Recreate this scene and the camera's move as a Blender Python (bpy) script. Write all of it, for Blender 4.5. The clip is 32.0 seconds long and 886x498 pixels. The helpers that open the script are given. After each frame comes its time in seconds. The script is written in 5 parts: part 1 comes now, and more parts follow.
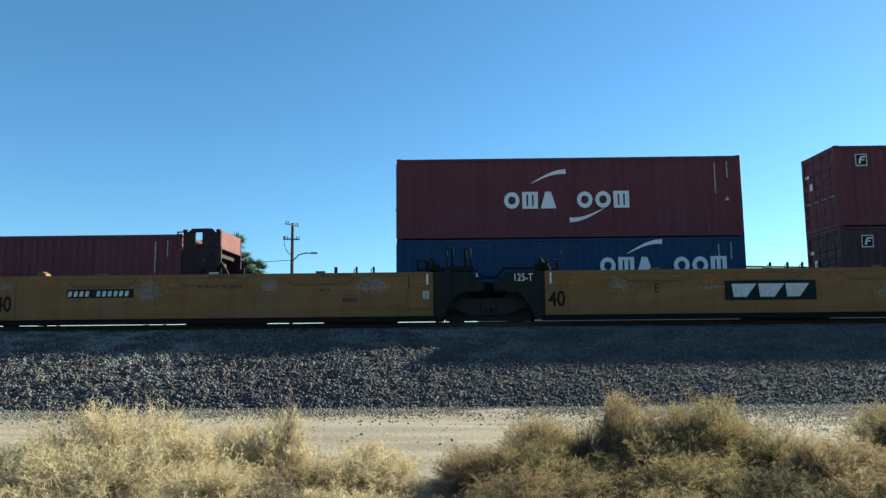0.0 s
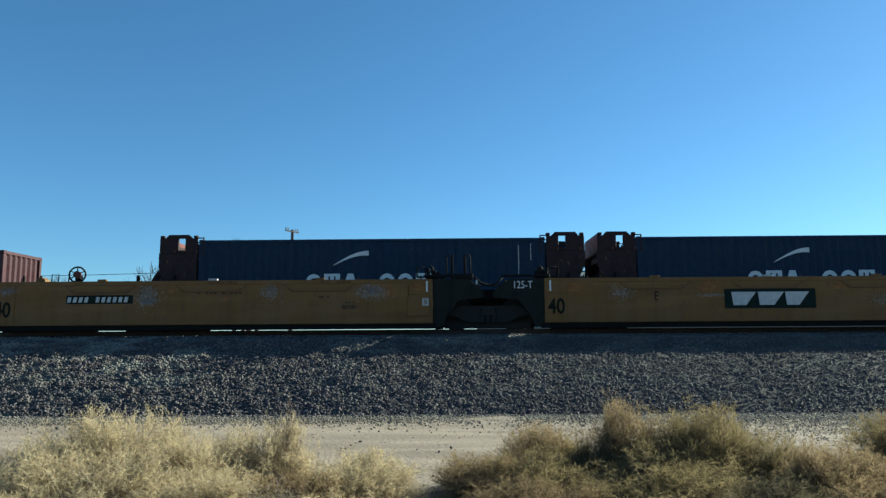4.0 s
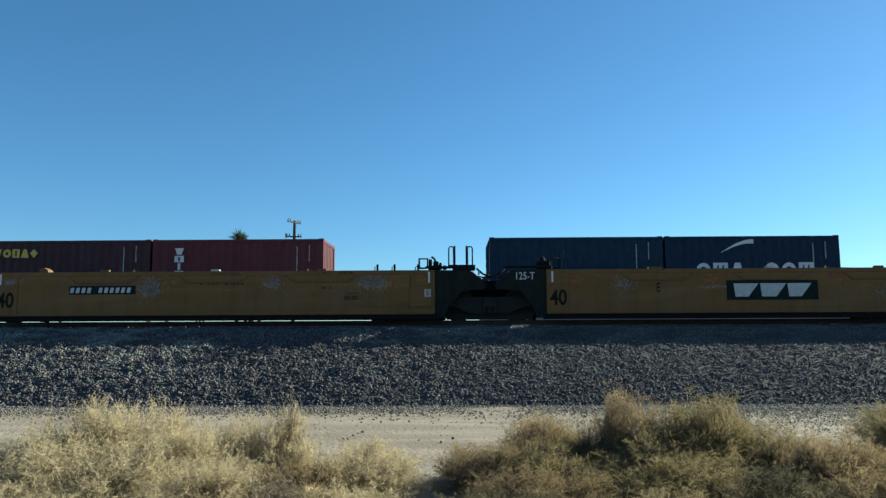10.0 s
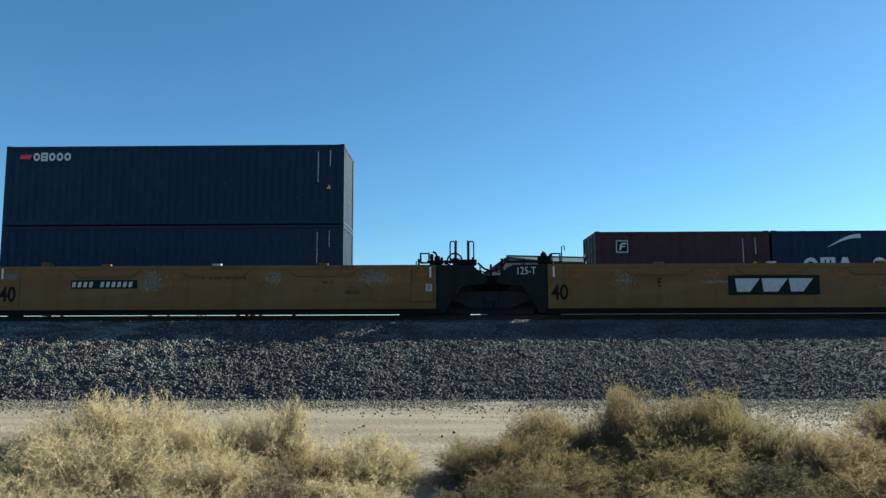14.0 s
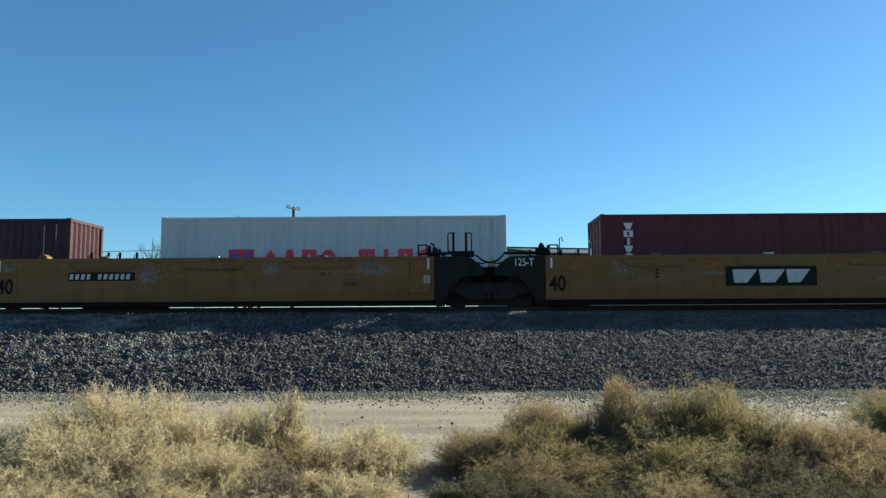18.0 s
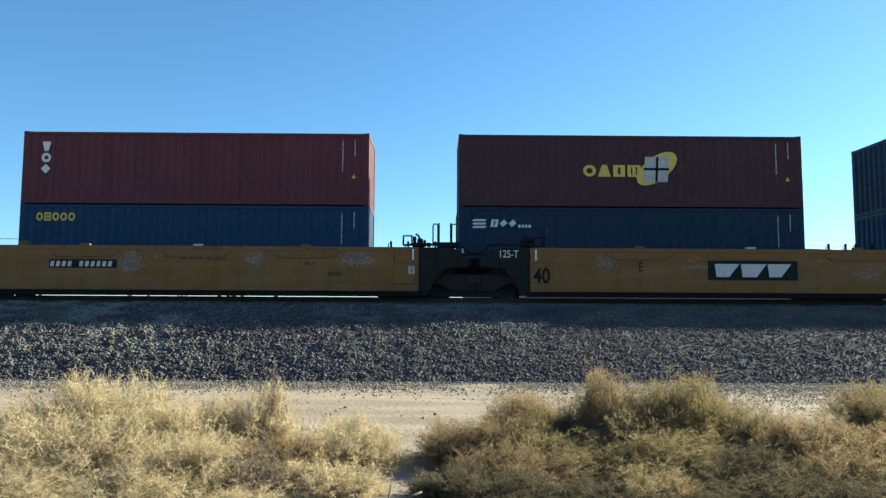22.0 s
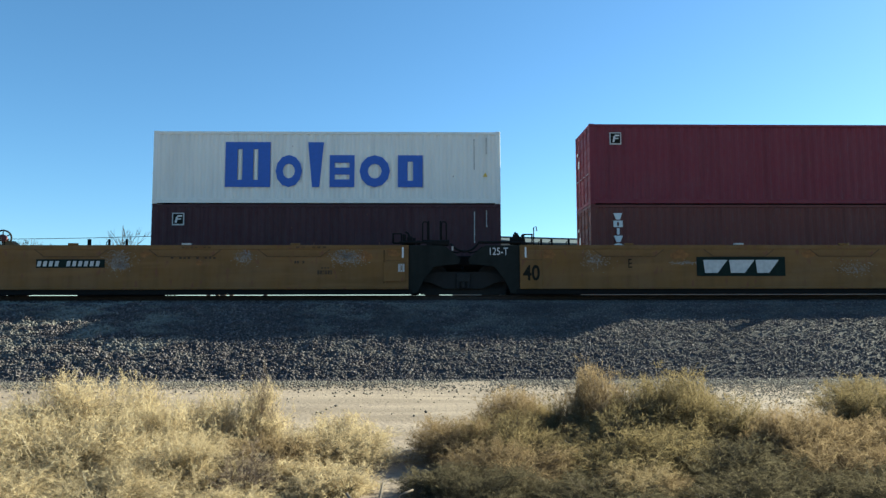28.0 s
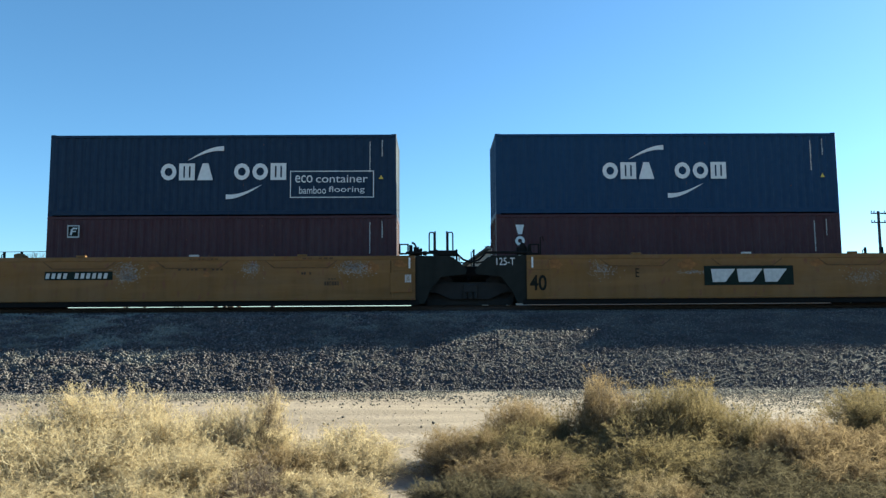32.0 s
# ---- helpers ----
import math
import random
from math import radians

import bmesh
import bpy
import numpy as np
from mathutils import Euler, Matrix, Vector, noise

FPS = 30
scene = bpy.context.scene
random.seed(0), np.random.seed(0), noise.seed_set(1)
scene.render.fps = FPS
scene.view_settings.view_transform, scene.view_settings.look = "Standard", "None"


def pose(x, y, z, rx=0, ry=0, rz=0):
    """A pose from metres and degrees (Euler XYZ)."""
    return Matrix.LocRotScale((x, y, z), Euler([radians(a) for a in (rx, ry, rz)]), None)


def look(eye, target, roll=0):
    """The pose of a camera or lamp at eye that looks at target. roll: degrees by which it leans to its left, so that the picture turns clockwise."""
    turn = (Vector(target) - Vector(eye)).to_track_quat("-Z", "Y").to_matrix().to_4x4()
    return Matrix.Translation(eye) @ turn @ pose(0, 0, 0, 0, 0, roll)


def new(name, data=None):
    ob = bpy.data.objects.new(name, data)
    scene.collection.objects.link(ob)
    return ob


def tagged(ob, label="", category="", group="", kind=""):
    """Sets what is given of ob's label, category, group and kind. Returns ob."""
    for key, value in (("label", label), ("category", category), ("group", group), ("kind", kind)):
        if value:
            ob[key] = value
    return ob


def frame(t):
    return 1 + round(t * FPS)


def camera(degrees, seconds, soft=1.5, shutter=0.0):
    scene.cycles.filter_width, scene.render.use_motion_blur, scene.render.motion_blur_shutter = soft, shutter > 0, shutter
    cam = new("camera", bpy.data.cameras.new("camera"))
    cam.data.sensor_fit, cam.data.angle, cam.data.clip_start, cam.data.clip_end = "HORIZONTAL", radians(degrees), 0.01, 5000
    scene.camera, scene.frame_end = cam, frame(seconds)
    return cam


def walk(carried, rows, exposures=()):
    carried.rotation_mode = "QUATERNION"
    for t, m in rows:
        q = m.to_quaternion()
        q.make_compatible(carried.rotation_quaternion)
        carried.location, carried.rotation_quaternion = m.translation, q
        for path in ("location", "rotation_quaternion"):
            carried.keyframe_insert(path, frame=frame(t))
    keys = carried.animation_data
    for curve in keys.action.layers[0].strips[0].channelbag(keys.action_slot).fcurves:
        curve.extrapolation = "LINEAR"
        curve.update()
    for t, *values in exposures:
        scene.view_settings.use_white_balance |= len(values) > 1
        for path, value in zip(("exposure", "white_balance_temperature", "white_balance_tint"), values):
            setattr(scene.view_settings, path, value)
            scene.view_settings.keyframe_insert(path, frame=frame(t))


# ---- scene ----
EYE = 1.55
cam = camera(62.5, 32.0, soft=1.38)
PATH = [
    (0, 0.73, 6.83, 0.56),
    (0.5, 0.57, 6.75, 0.56),
    (1, 0.80, 7.30, 0.55),
    (1.5, 0.94, 7.13, 0.52),
    (2, 1.28, 7.36, 0.47),
    (2.5, 0.56, 7.32, 0.51),
    (3, 0.54, 7.10, 0.59),
    (3.5, 0.66, 7.39, 0.44),
    (5.5, 0.64, 7.28, 0.26),
    (6, 0.71, 7.04, 0.32),
    (6.5, 0.35, 7.10, 0.34),
    (7, 0.65, 7.08, 0.37),
    (7.5, 0.54, 7.10, 0.33),
    (8, 0.59, 6.89, 0.29),
    (8.5, 0.61, 6.72, 0.26),
    (9, 0.70, 6.63, 0.32),
    (9.5, 0.58, 6.64, 0.29),
    (10, 0.84, 6.69, 0.27),
    (10.5, 0.71, 6.52, 0.22),
    (11, 0.66, 6.43, 0.32),
    (11.5, 0.71, 6.36, 0.25),
    (12, 0.80, 6.38, 0.25),
    (12.5, 0.75, 6.48, 0.21),
    (13, 0.85, 6.39, 0.23),
    (13.5, 0.96, 6.36, 0.16),
    (15.5, 0.76, 5.93, 0.37),
    (16, 0.75, 5.96, 0.43),
    (16.5, 1.40, 5.95, 0.37),
    (17, 1.34, 5.46, 0.40),
    (17.5, 1.05, 5.20, 0.34),
    (18, 0.78, 5.61, 0.31),
    (18.5, 0.90, 5.96, 0.28),
    (19, 0.39, 5.61, 0.34),
    (19.1, 0.26, 5.53, 0.22),
    (19.2, -0.08, 5.57, 0.14),
    (19.3, -0.38, 5.53, -0.04),
    (19.4, -0.45, 5.47, -0.12),
    (19.5, -0.86, 5.49, -0.03),
    (19.6, -1.54, 5.88, -0.25),
    (19.7, -1.36, 6.52, -0.29),
    (19.8, -1.69, 6.31, -1.13),
    (19.9, -1.46, 5.77, -1.42),
    (20, -1.95, 5.75, -1.43),
    (20.1, -1.02, 5.99, -0.89),
    (20.2, -0.72, 5.35, -0.61),
    (20.3, -1.54, 4.49, -0.33),
    (20.4, -0.36, 4.47, 0.21),
    (20.5, 0.19, 4.42, 0.50),
    (20.6, -0.62, 4.35, 0.10),
    (20.7, -0.62, 4.09, 0.07),
    (20.8, 0.08, 4.14, 0.03),
    (20.9, 0.57, 4.29, -0.15),
    (21, 0.32, 4.18, -0.17),
    (21.5, -0.41, 4.78, -0.39),
    (22, -0.46, 4.91, -0.30),
    (22.5, -0.37, 4.59, -0.15),
    (23, -0.63, 4.67, -0.16),
    (23.5, -0.75, 4.44, -0.12),
    (24, -0.63, 4.40, -0.05),
    (24.5, -0.59, 4.36, 0.03),
    (25, -1.02, 4.47, -0.03),
    (25.5, -0.96, 4.52, -0.00),
    (27.5, -1.04, 5.08, -0.03),
    (28, -1.23, 4.73, 0.12),
    (28.5, -1.45, 5.03, 0.08),
    (29, -1.38, 5.09, 0.12),
    (29.5, -1.27, 5.28, 0.25),
    (30, -1.22, 5.35, 0.26),
    (30.5, -1.22, 5.27, 0.30),
    (31, -1.21, 5.17, 0.27),
    (31.5, -1.02, 5.47, 0.33),
    (32, -0.69, 5.55, 0.38),
]
walk(cam, [(t, pose(0, 0, EYE, 90 + pitch, roll, yaw)) for t, yaw, pitch, roll in PATH],
     exposures=[(t, stops, kelvin, -10 if kelvin < 5700 else -6) for t, stops, kelvin in (
         (0, 1.81, 5680), (1.2, 1.48, 5530), (2.2, 1.50, 5480), (3.5, 1.48, 5480), (5.5, 1.45, 5480), (13.5, 1.44, 5530), (15.5, 1.70, 5680), (16.3, 1.68, 5680), (17.5, 1.54, 5630), (19.5, 1.48, 5630),
         (20, 1.49, 5630), (21, 1.79, 5790), (22, 1.99, 5890), (24, 2.02, 5890), (25, 1.69, 5740), (25.5, 1.64, 5690), (27.5, 1.84, 5840), (28.2, 1.92, 5890), (29, 1.82, 5890), (30, 1.96, 5890), (32, 2.03, 5890))])

# ---- light ----
SUN = Vector((2.03, 1.13, 1.0)).normalized()       # towards the sun: ahead and to the right, low
ELEVATION = math.asin(SUN.z)
world = bpy.data.worlds.new("world")
scene.world = world
world.use_nodes = True
wn = world.node_tree.nodes
sky = wn.new("ShaderNodeTexSky")
sky.sky_type, sky.sun_disc = "NISHITA", False
sky.sun_elevation, sky.sun_rotation = ELEVATION, math.atan2(SUN.x, SUN.y)
sky.altitude, sky.air_density, sky.dust_density, sky.ozone_density = 800, 1.0, 0.36, 5.0
haze = wn.new("ShaderNodeMix")                     # thin even haze over the clear sky
haze.data_type = "RGBA"
haze.inputs["Factor"].default_value = 0.04
haze.inputs["B"].default_value = (0.8, 3.4, 4.6, 1)
world.node_tree.links.new(sky.outputs[0], haze.inputs["A"])
world.node_tree.links.new(haze.outputs["Result"], wn["Background"].inputs[0])
wn["Background"].inputs[1].default_value = 0.05
sun = new("sun", bpy.data.lights.new("sun", "SUN"))
sun.data.energy, sun.data.angle, sun.data.color = 5.0, radians(0.5), (1.0, 0.86, 0.66)
sun.matrix_world = look(SUN * 60, (0, 0, 0))

# ---- plan ----
RAIL = 1.962                    # top of the rails
NEAR_Y, FAR_Y = 22.1, 26.67     # centre lines of the two tracks
SIDE_Y = 20.6                   # near face of the parked cars
FLOOR = 2.35                   # underside of the containers in the wells
ROAD = 0.05                     # level of the dirt road
CREST_Y, CREST_Z, TOE_Y = 19.26, 1.68, 15.64

# ---- materials ----


def nodes_of(name):
    m = bpy.data.materials.new(name)
    m.use_nodes = True
    return m, m.node_tree.nodes, m.node_tree.links, m.node_tree.nodes["Principled BSDF"]


def ramp(nodes, links, source, low, high, a, b):
    r = nodes.new("ShaderNodeValToRGB")
    r.color_ramp.elements[0].position, r.color_ramp.elements[1].position = low, high
    r.color_ramp.elements[0].color, r.color_ramp.elements[1].color = (*a, 1), (*b, 1)
    links.new(source, r.inputs[0])
    return r.outputs[0]


def noise_at(nodes, links, scale, detail=5, stretch=(1, 1, 1), space="Object"):
    tc, mp, n = nodes.new("ShaderNodeTexCoord"), nodes.new("ShaderNodeMapping"), nodes.new("ShaderNodeTexNoise")
    mp.inputs["Scale"].default_value = stretch
    n.inputs["Scale"].default_value, n.inputs["Detail"].default_value = scale, detail
    links.new(tc.outputs[space], mp.inputs[0])
    links.new(mp.outputs[0], n.inputs["Vector"])
    return n.outputs["Fac"]


def mixed(nodes, links, fac, a, b, mode="MIX"):
    x = nodes.new("ShaderNodeMix")
    x.data_type, x.blend_type = "RGBA", mode
    for sock, v in ((x.inputs[0], fac), (x.inputs[6], a), (x.inputs[7], b)):
        if isinstance(v, (int, float)):
            sock.default_value = v
        elif isinstance(v, tuple):
            sock.default_value = (*v, 1)
        else:
            links.new(v, sock)
    return x.outputs[2]


def bumped(nodes, links, bsdf, height, strength, distance):
    b = nodes.new("ShaderNodeBump")
    b.inputs["Strength"].default_value, b.inputs["Distance"].default_value = strength, distance
    links.new(height, b.inputs["Height"])
    links.new(b.outputs[0], bsdf.inputs["Normal"])


def paint(name, colour, rough=0.5, fade=0.25, rust=0.12, dirt=0.25, scuff=0.0):
    """Weathered paint on steel: faded patches, streaks that run down, rust spots."""
    m, n, l, bsdf = nodes_of(name)
    pale = tuple(c + (0.5 * sum(colour) / 3 + 0.12 - c) * fade for c in colour)
    dark = tuple(c * 0.62 for c in colour)
    base = ramp(n, l, noise_at(n, l, 0.9, 6), 0.35, 0.7, colour, pale)
    streak = ramp(n, l, noise_at(n, l, 3.0, 6, (1, 1, 0.08)), 0.45, 0.75, (0, 0, 0), (1, 1, 1))
    scale_dirt = n.new("ShaderNodeMath")
    scale_dirt.operation = "MULTIPLY"
    scale_dirt.inputs[1].default_value = dirt * 2
    l.new(streak, scale_dirt.inputs[0])
    base = mixed(n, l, scale_dirt.outputs[0], base, dark)
    if scuff:                       # long level scrapes: some rubbed pale, some grimy
        pale_rub = tuple(min(1.0, c * 1.22 + 0.012) for c in colour)
        base = mixed(n, l, ramp(n, l, noise_at(n, l, 2.6, 6, (0.10, 1, 1.3)), 0.50, 0.68, (0, 0, 0), (scuff,) * 3), base, pale_rub)
        base = mixed(n, l, ramp(n, l, noise_at(n, l, 1.7, 7, (0.16, 1, 1)), 0.52, 0.74, (0, 0, 0), (scuff,) * 3), base, tuple(c * 0.6 for c in colour))
    spots = ramp(n, l, noise_at(n, l, 7.0, 8, (1, 1, 0.5)), 0.66 - rust * 0.3, 0.74, (0, 0, 0), (1, 1, 1))
    base = mixed(n, l, spots, base, (0.14, 0.055, 0.03))
    l.new(base, bsdf.inputs["Base Color"])
    l.new(ramp(n, l, noise_at(n, l, 5.0), 0.3, 0.7, (rough - 0.1,) * 3, (rough + 0.2,) * 3), bsdf.inputs["Roughness"])
    bumped(n, l, bsdf, noise_at(n, l, 14.0, 4), 0.12, 0.01)
    bsdf.inputs["Specular IOR Level"].default_value = 0.25
    return m


def plain(name, colour, rough=0.6, metal=0.0, vary=0.2, scale=8.0):
    m, n, l, bsdf = nodes_of(name)
    l.new(ramp(n, l, noise_at(n, l, scale, 5), 0.3, 0.7, tuple(c * (1 - vary) for c in colour), tuple(min(1, c * (1 + vary)) for c in colour)), bsdf.inputs["Base Color"])
    bsdf.inputs["Roughness"].default_value, bsdf.inputs["Metallic"].default_value = rough, metal
    bumped(n, l, bsdf, noise_at(n, l, scale * 4, 3), 0.15, 0.005)
    return m


def island_tint(n, l, colours):
    g, r = n.new("ShaderNodeNewGeometry"), n.new("ShaderNodeValToRGB")
    while len(r.color_ramp.elements) < len(colours):
        r.color_ramp.elements.new(0.5)
    for i, c in enumerate(colours):
        r.color_ramp.elements[i].position = i / (len(colours) - 1)
        r.color_ramp.elements[i].color = (*c, 1)
    l.new(g.outputs["Random Per Island"], r.inputs[0])
    return r.outputs[0]


def leafy(name, colours, light=0.45):
    """Thin dry leaves and twigs: light comes through them."""
    m, n, l, bsdf = nodes_of(name)
    n.remove(bsdf)
    col = island_tint(n, l, colours)
    d, t, mix = n.new("ShaderNodeBsdfDiffuse"), n.new("ShaderNodeBsdfTranslucent"), n.new("ShaderNodeMixShader")
    l.new(col, d.inputs[0]), l.new(col, t.inputs[0])
    mix.inputs[0].default_value = light
    l.new(d.outputs[0], mix.inputs[1]), l.new(t.outputs[0], mix.inputs[2])
    l.new(mix.outputs[0], n["Material Output"].inputs[0])
    return m


def stony(name, colours, rough=0.9, dust=0.0):
    m, n, l, bsdf = nodes_of(name)
    col = island_tint(n, l, colours)
    if dust:                        # blown dirt in patches, mixed in more strongly towards the west end; bare dark stone between
        sep, tc, west = n.new("ShaderNodeSeparateXYZ"), n.new("ShaderNodeTexCoord"), n.new("ShaderNodeMapRange")
        l.new(tc.outputs["Object"], sep.inputs[0])
        l.new(sep.outputs["X"], west.inputs["Value"])
        for sock, v in zip(("From Min", "From Max", "To Min", "To Max"), (-9, 5, dust, dust * 0.3)):
            west.inputs[sock].default_value = v
        patch = ramp(n, l, noise_at(n, l, 2.2, 7, (0.5, 1, 1)), 0.44, 0.60, (0, 0, 0), (1, 1, 1))
        upper = n.new("ShaderNodeMapRange")     # the pale mix weakens towards the foot of the bank
        l.new(sep.outputs["Z"], upper.inputs["Value"])
        for sock, v in zip(("From Min", "From Max", "To Min", "To Max"), (0.3, 1.1, 0.35, 1.0)):
            upper.inputs[sock].default_value = v
        lean, slump, bare = n.new("ShaderNodeMath"), n.new("ShaderNodeMapRange"), n.new("ShaderNodeValToRGB")   # a slumped strip of clean dark stone
        lean.operation, lean.inputs[1].default_value = "MULTIPLY_ADD", 0.7
        l.new(sep.outputs["Z"], lean.inputs[0]), l.new(sep.outputs["X"], lean.inputs[2])
        slump.inputs["From Min"].default_value, slump.inputs["From Max"].default_value = -5.6, -1.6
        l.new(lean.outputs[0], slump.inputs["Value"])
        l.new(slump.outputs[0], bare.inputs[0])
        bare.color_ramp.elements[0].color = bare.color_ramp.elements[1].color = (1, 1, 1, 1)
        for at in (0.28, 0.62):
            bare.color_ramp.elements.new(at).color = (0.12, 0.12, 0.12, 1)
        amount, share, rest = (n.new("ShaderNodeMath") for _ in range(3))
        amount.operation = share.operation = rest.operation = "MULTIPLY"
        l.new(upper.outputs[0], rest.inputs[0]), l.new(bare.outputs[0], rest.inputs[1])
        l.new(rest.outputs[0], share.inputs[0]), l.new(west.outputs[0], share.inputs[1])
        l.new(patch, amount.inputs[0]), l.new(share.outputs[0], amount.inputs[1])
        col = mixed(n, l, amount.outputs[0], col, (0.245, 0.232, 0.195))
        col = mixed(n, l, ramp(n, l, noise_at(n, l, 0.55, 5), 0.5, 0.7, (0, 0, 0), (0.6,) * 3), col, (0.030, 0.024, 0.028))
    l.new(mixed(n, l, 0.2, col, ramp(n, l, noise_at(n, l, 30, 4), 0.3, 0.7, (0.01, 0.01, 0.01), (0.2, 0.19, 0.17))), bsdf.inputs["Base Color"])
    bsdf.inputs["Roughness"].default_value = rough
    return m


def earth(name):
    """Pale packed desert dirt with wheel-worn bands along the road, grit and small pebbles."""
    m, n, l, bsdf = nodes_of(name)
    base = ramp(n, l, noise_at(n, l, 0.8, 8), 0.3, 0.7, (0.186, 0.141, 0.103), (0.274, 0.217, 0.163))
    bands = ramp(n, l, noise_at(n, l, 1.6, 5, (0.12, 1, 1)), 0.42, 0.62, (0.162, 0.124, 0.091), (0.307, 0.244, 0.185))
    base = mixed(n, l, 0.5, base, bands)
    grit = ramp(n, l, noise_at(n, l, 22.0, 6), 0.56, 0.68, (0, 0, 0), (1, 1, 1))
    base = mixed(n, l, grit, base, (0.125, 0.10, 0.08))
    l.new(base, bsdf.inputs["Base Color"])
    bsdf.inputs["Roughness"].default_value = 0.95
    bumped(n, l, bsdf, noise_at(n, l, 16.0, 8), 0.6, 0.04)
    return m


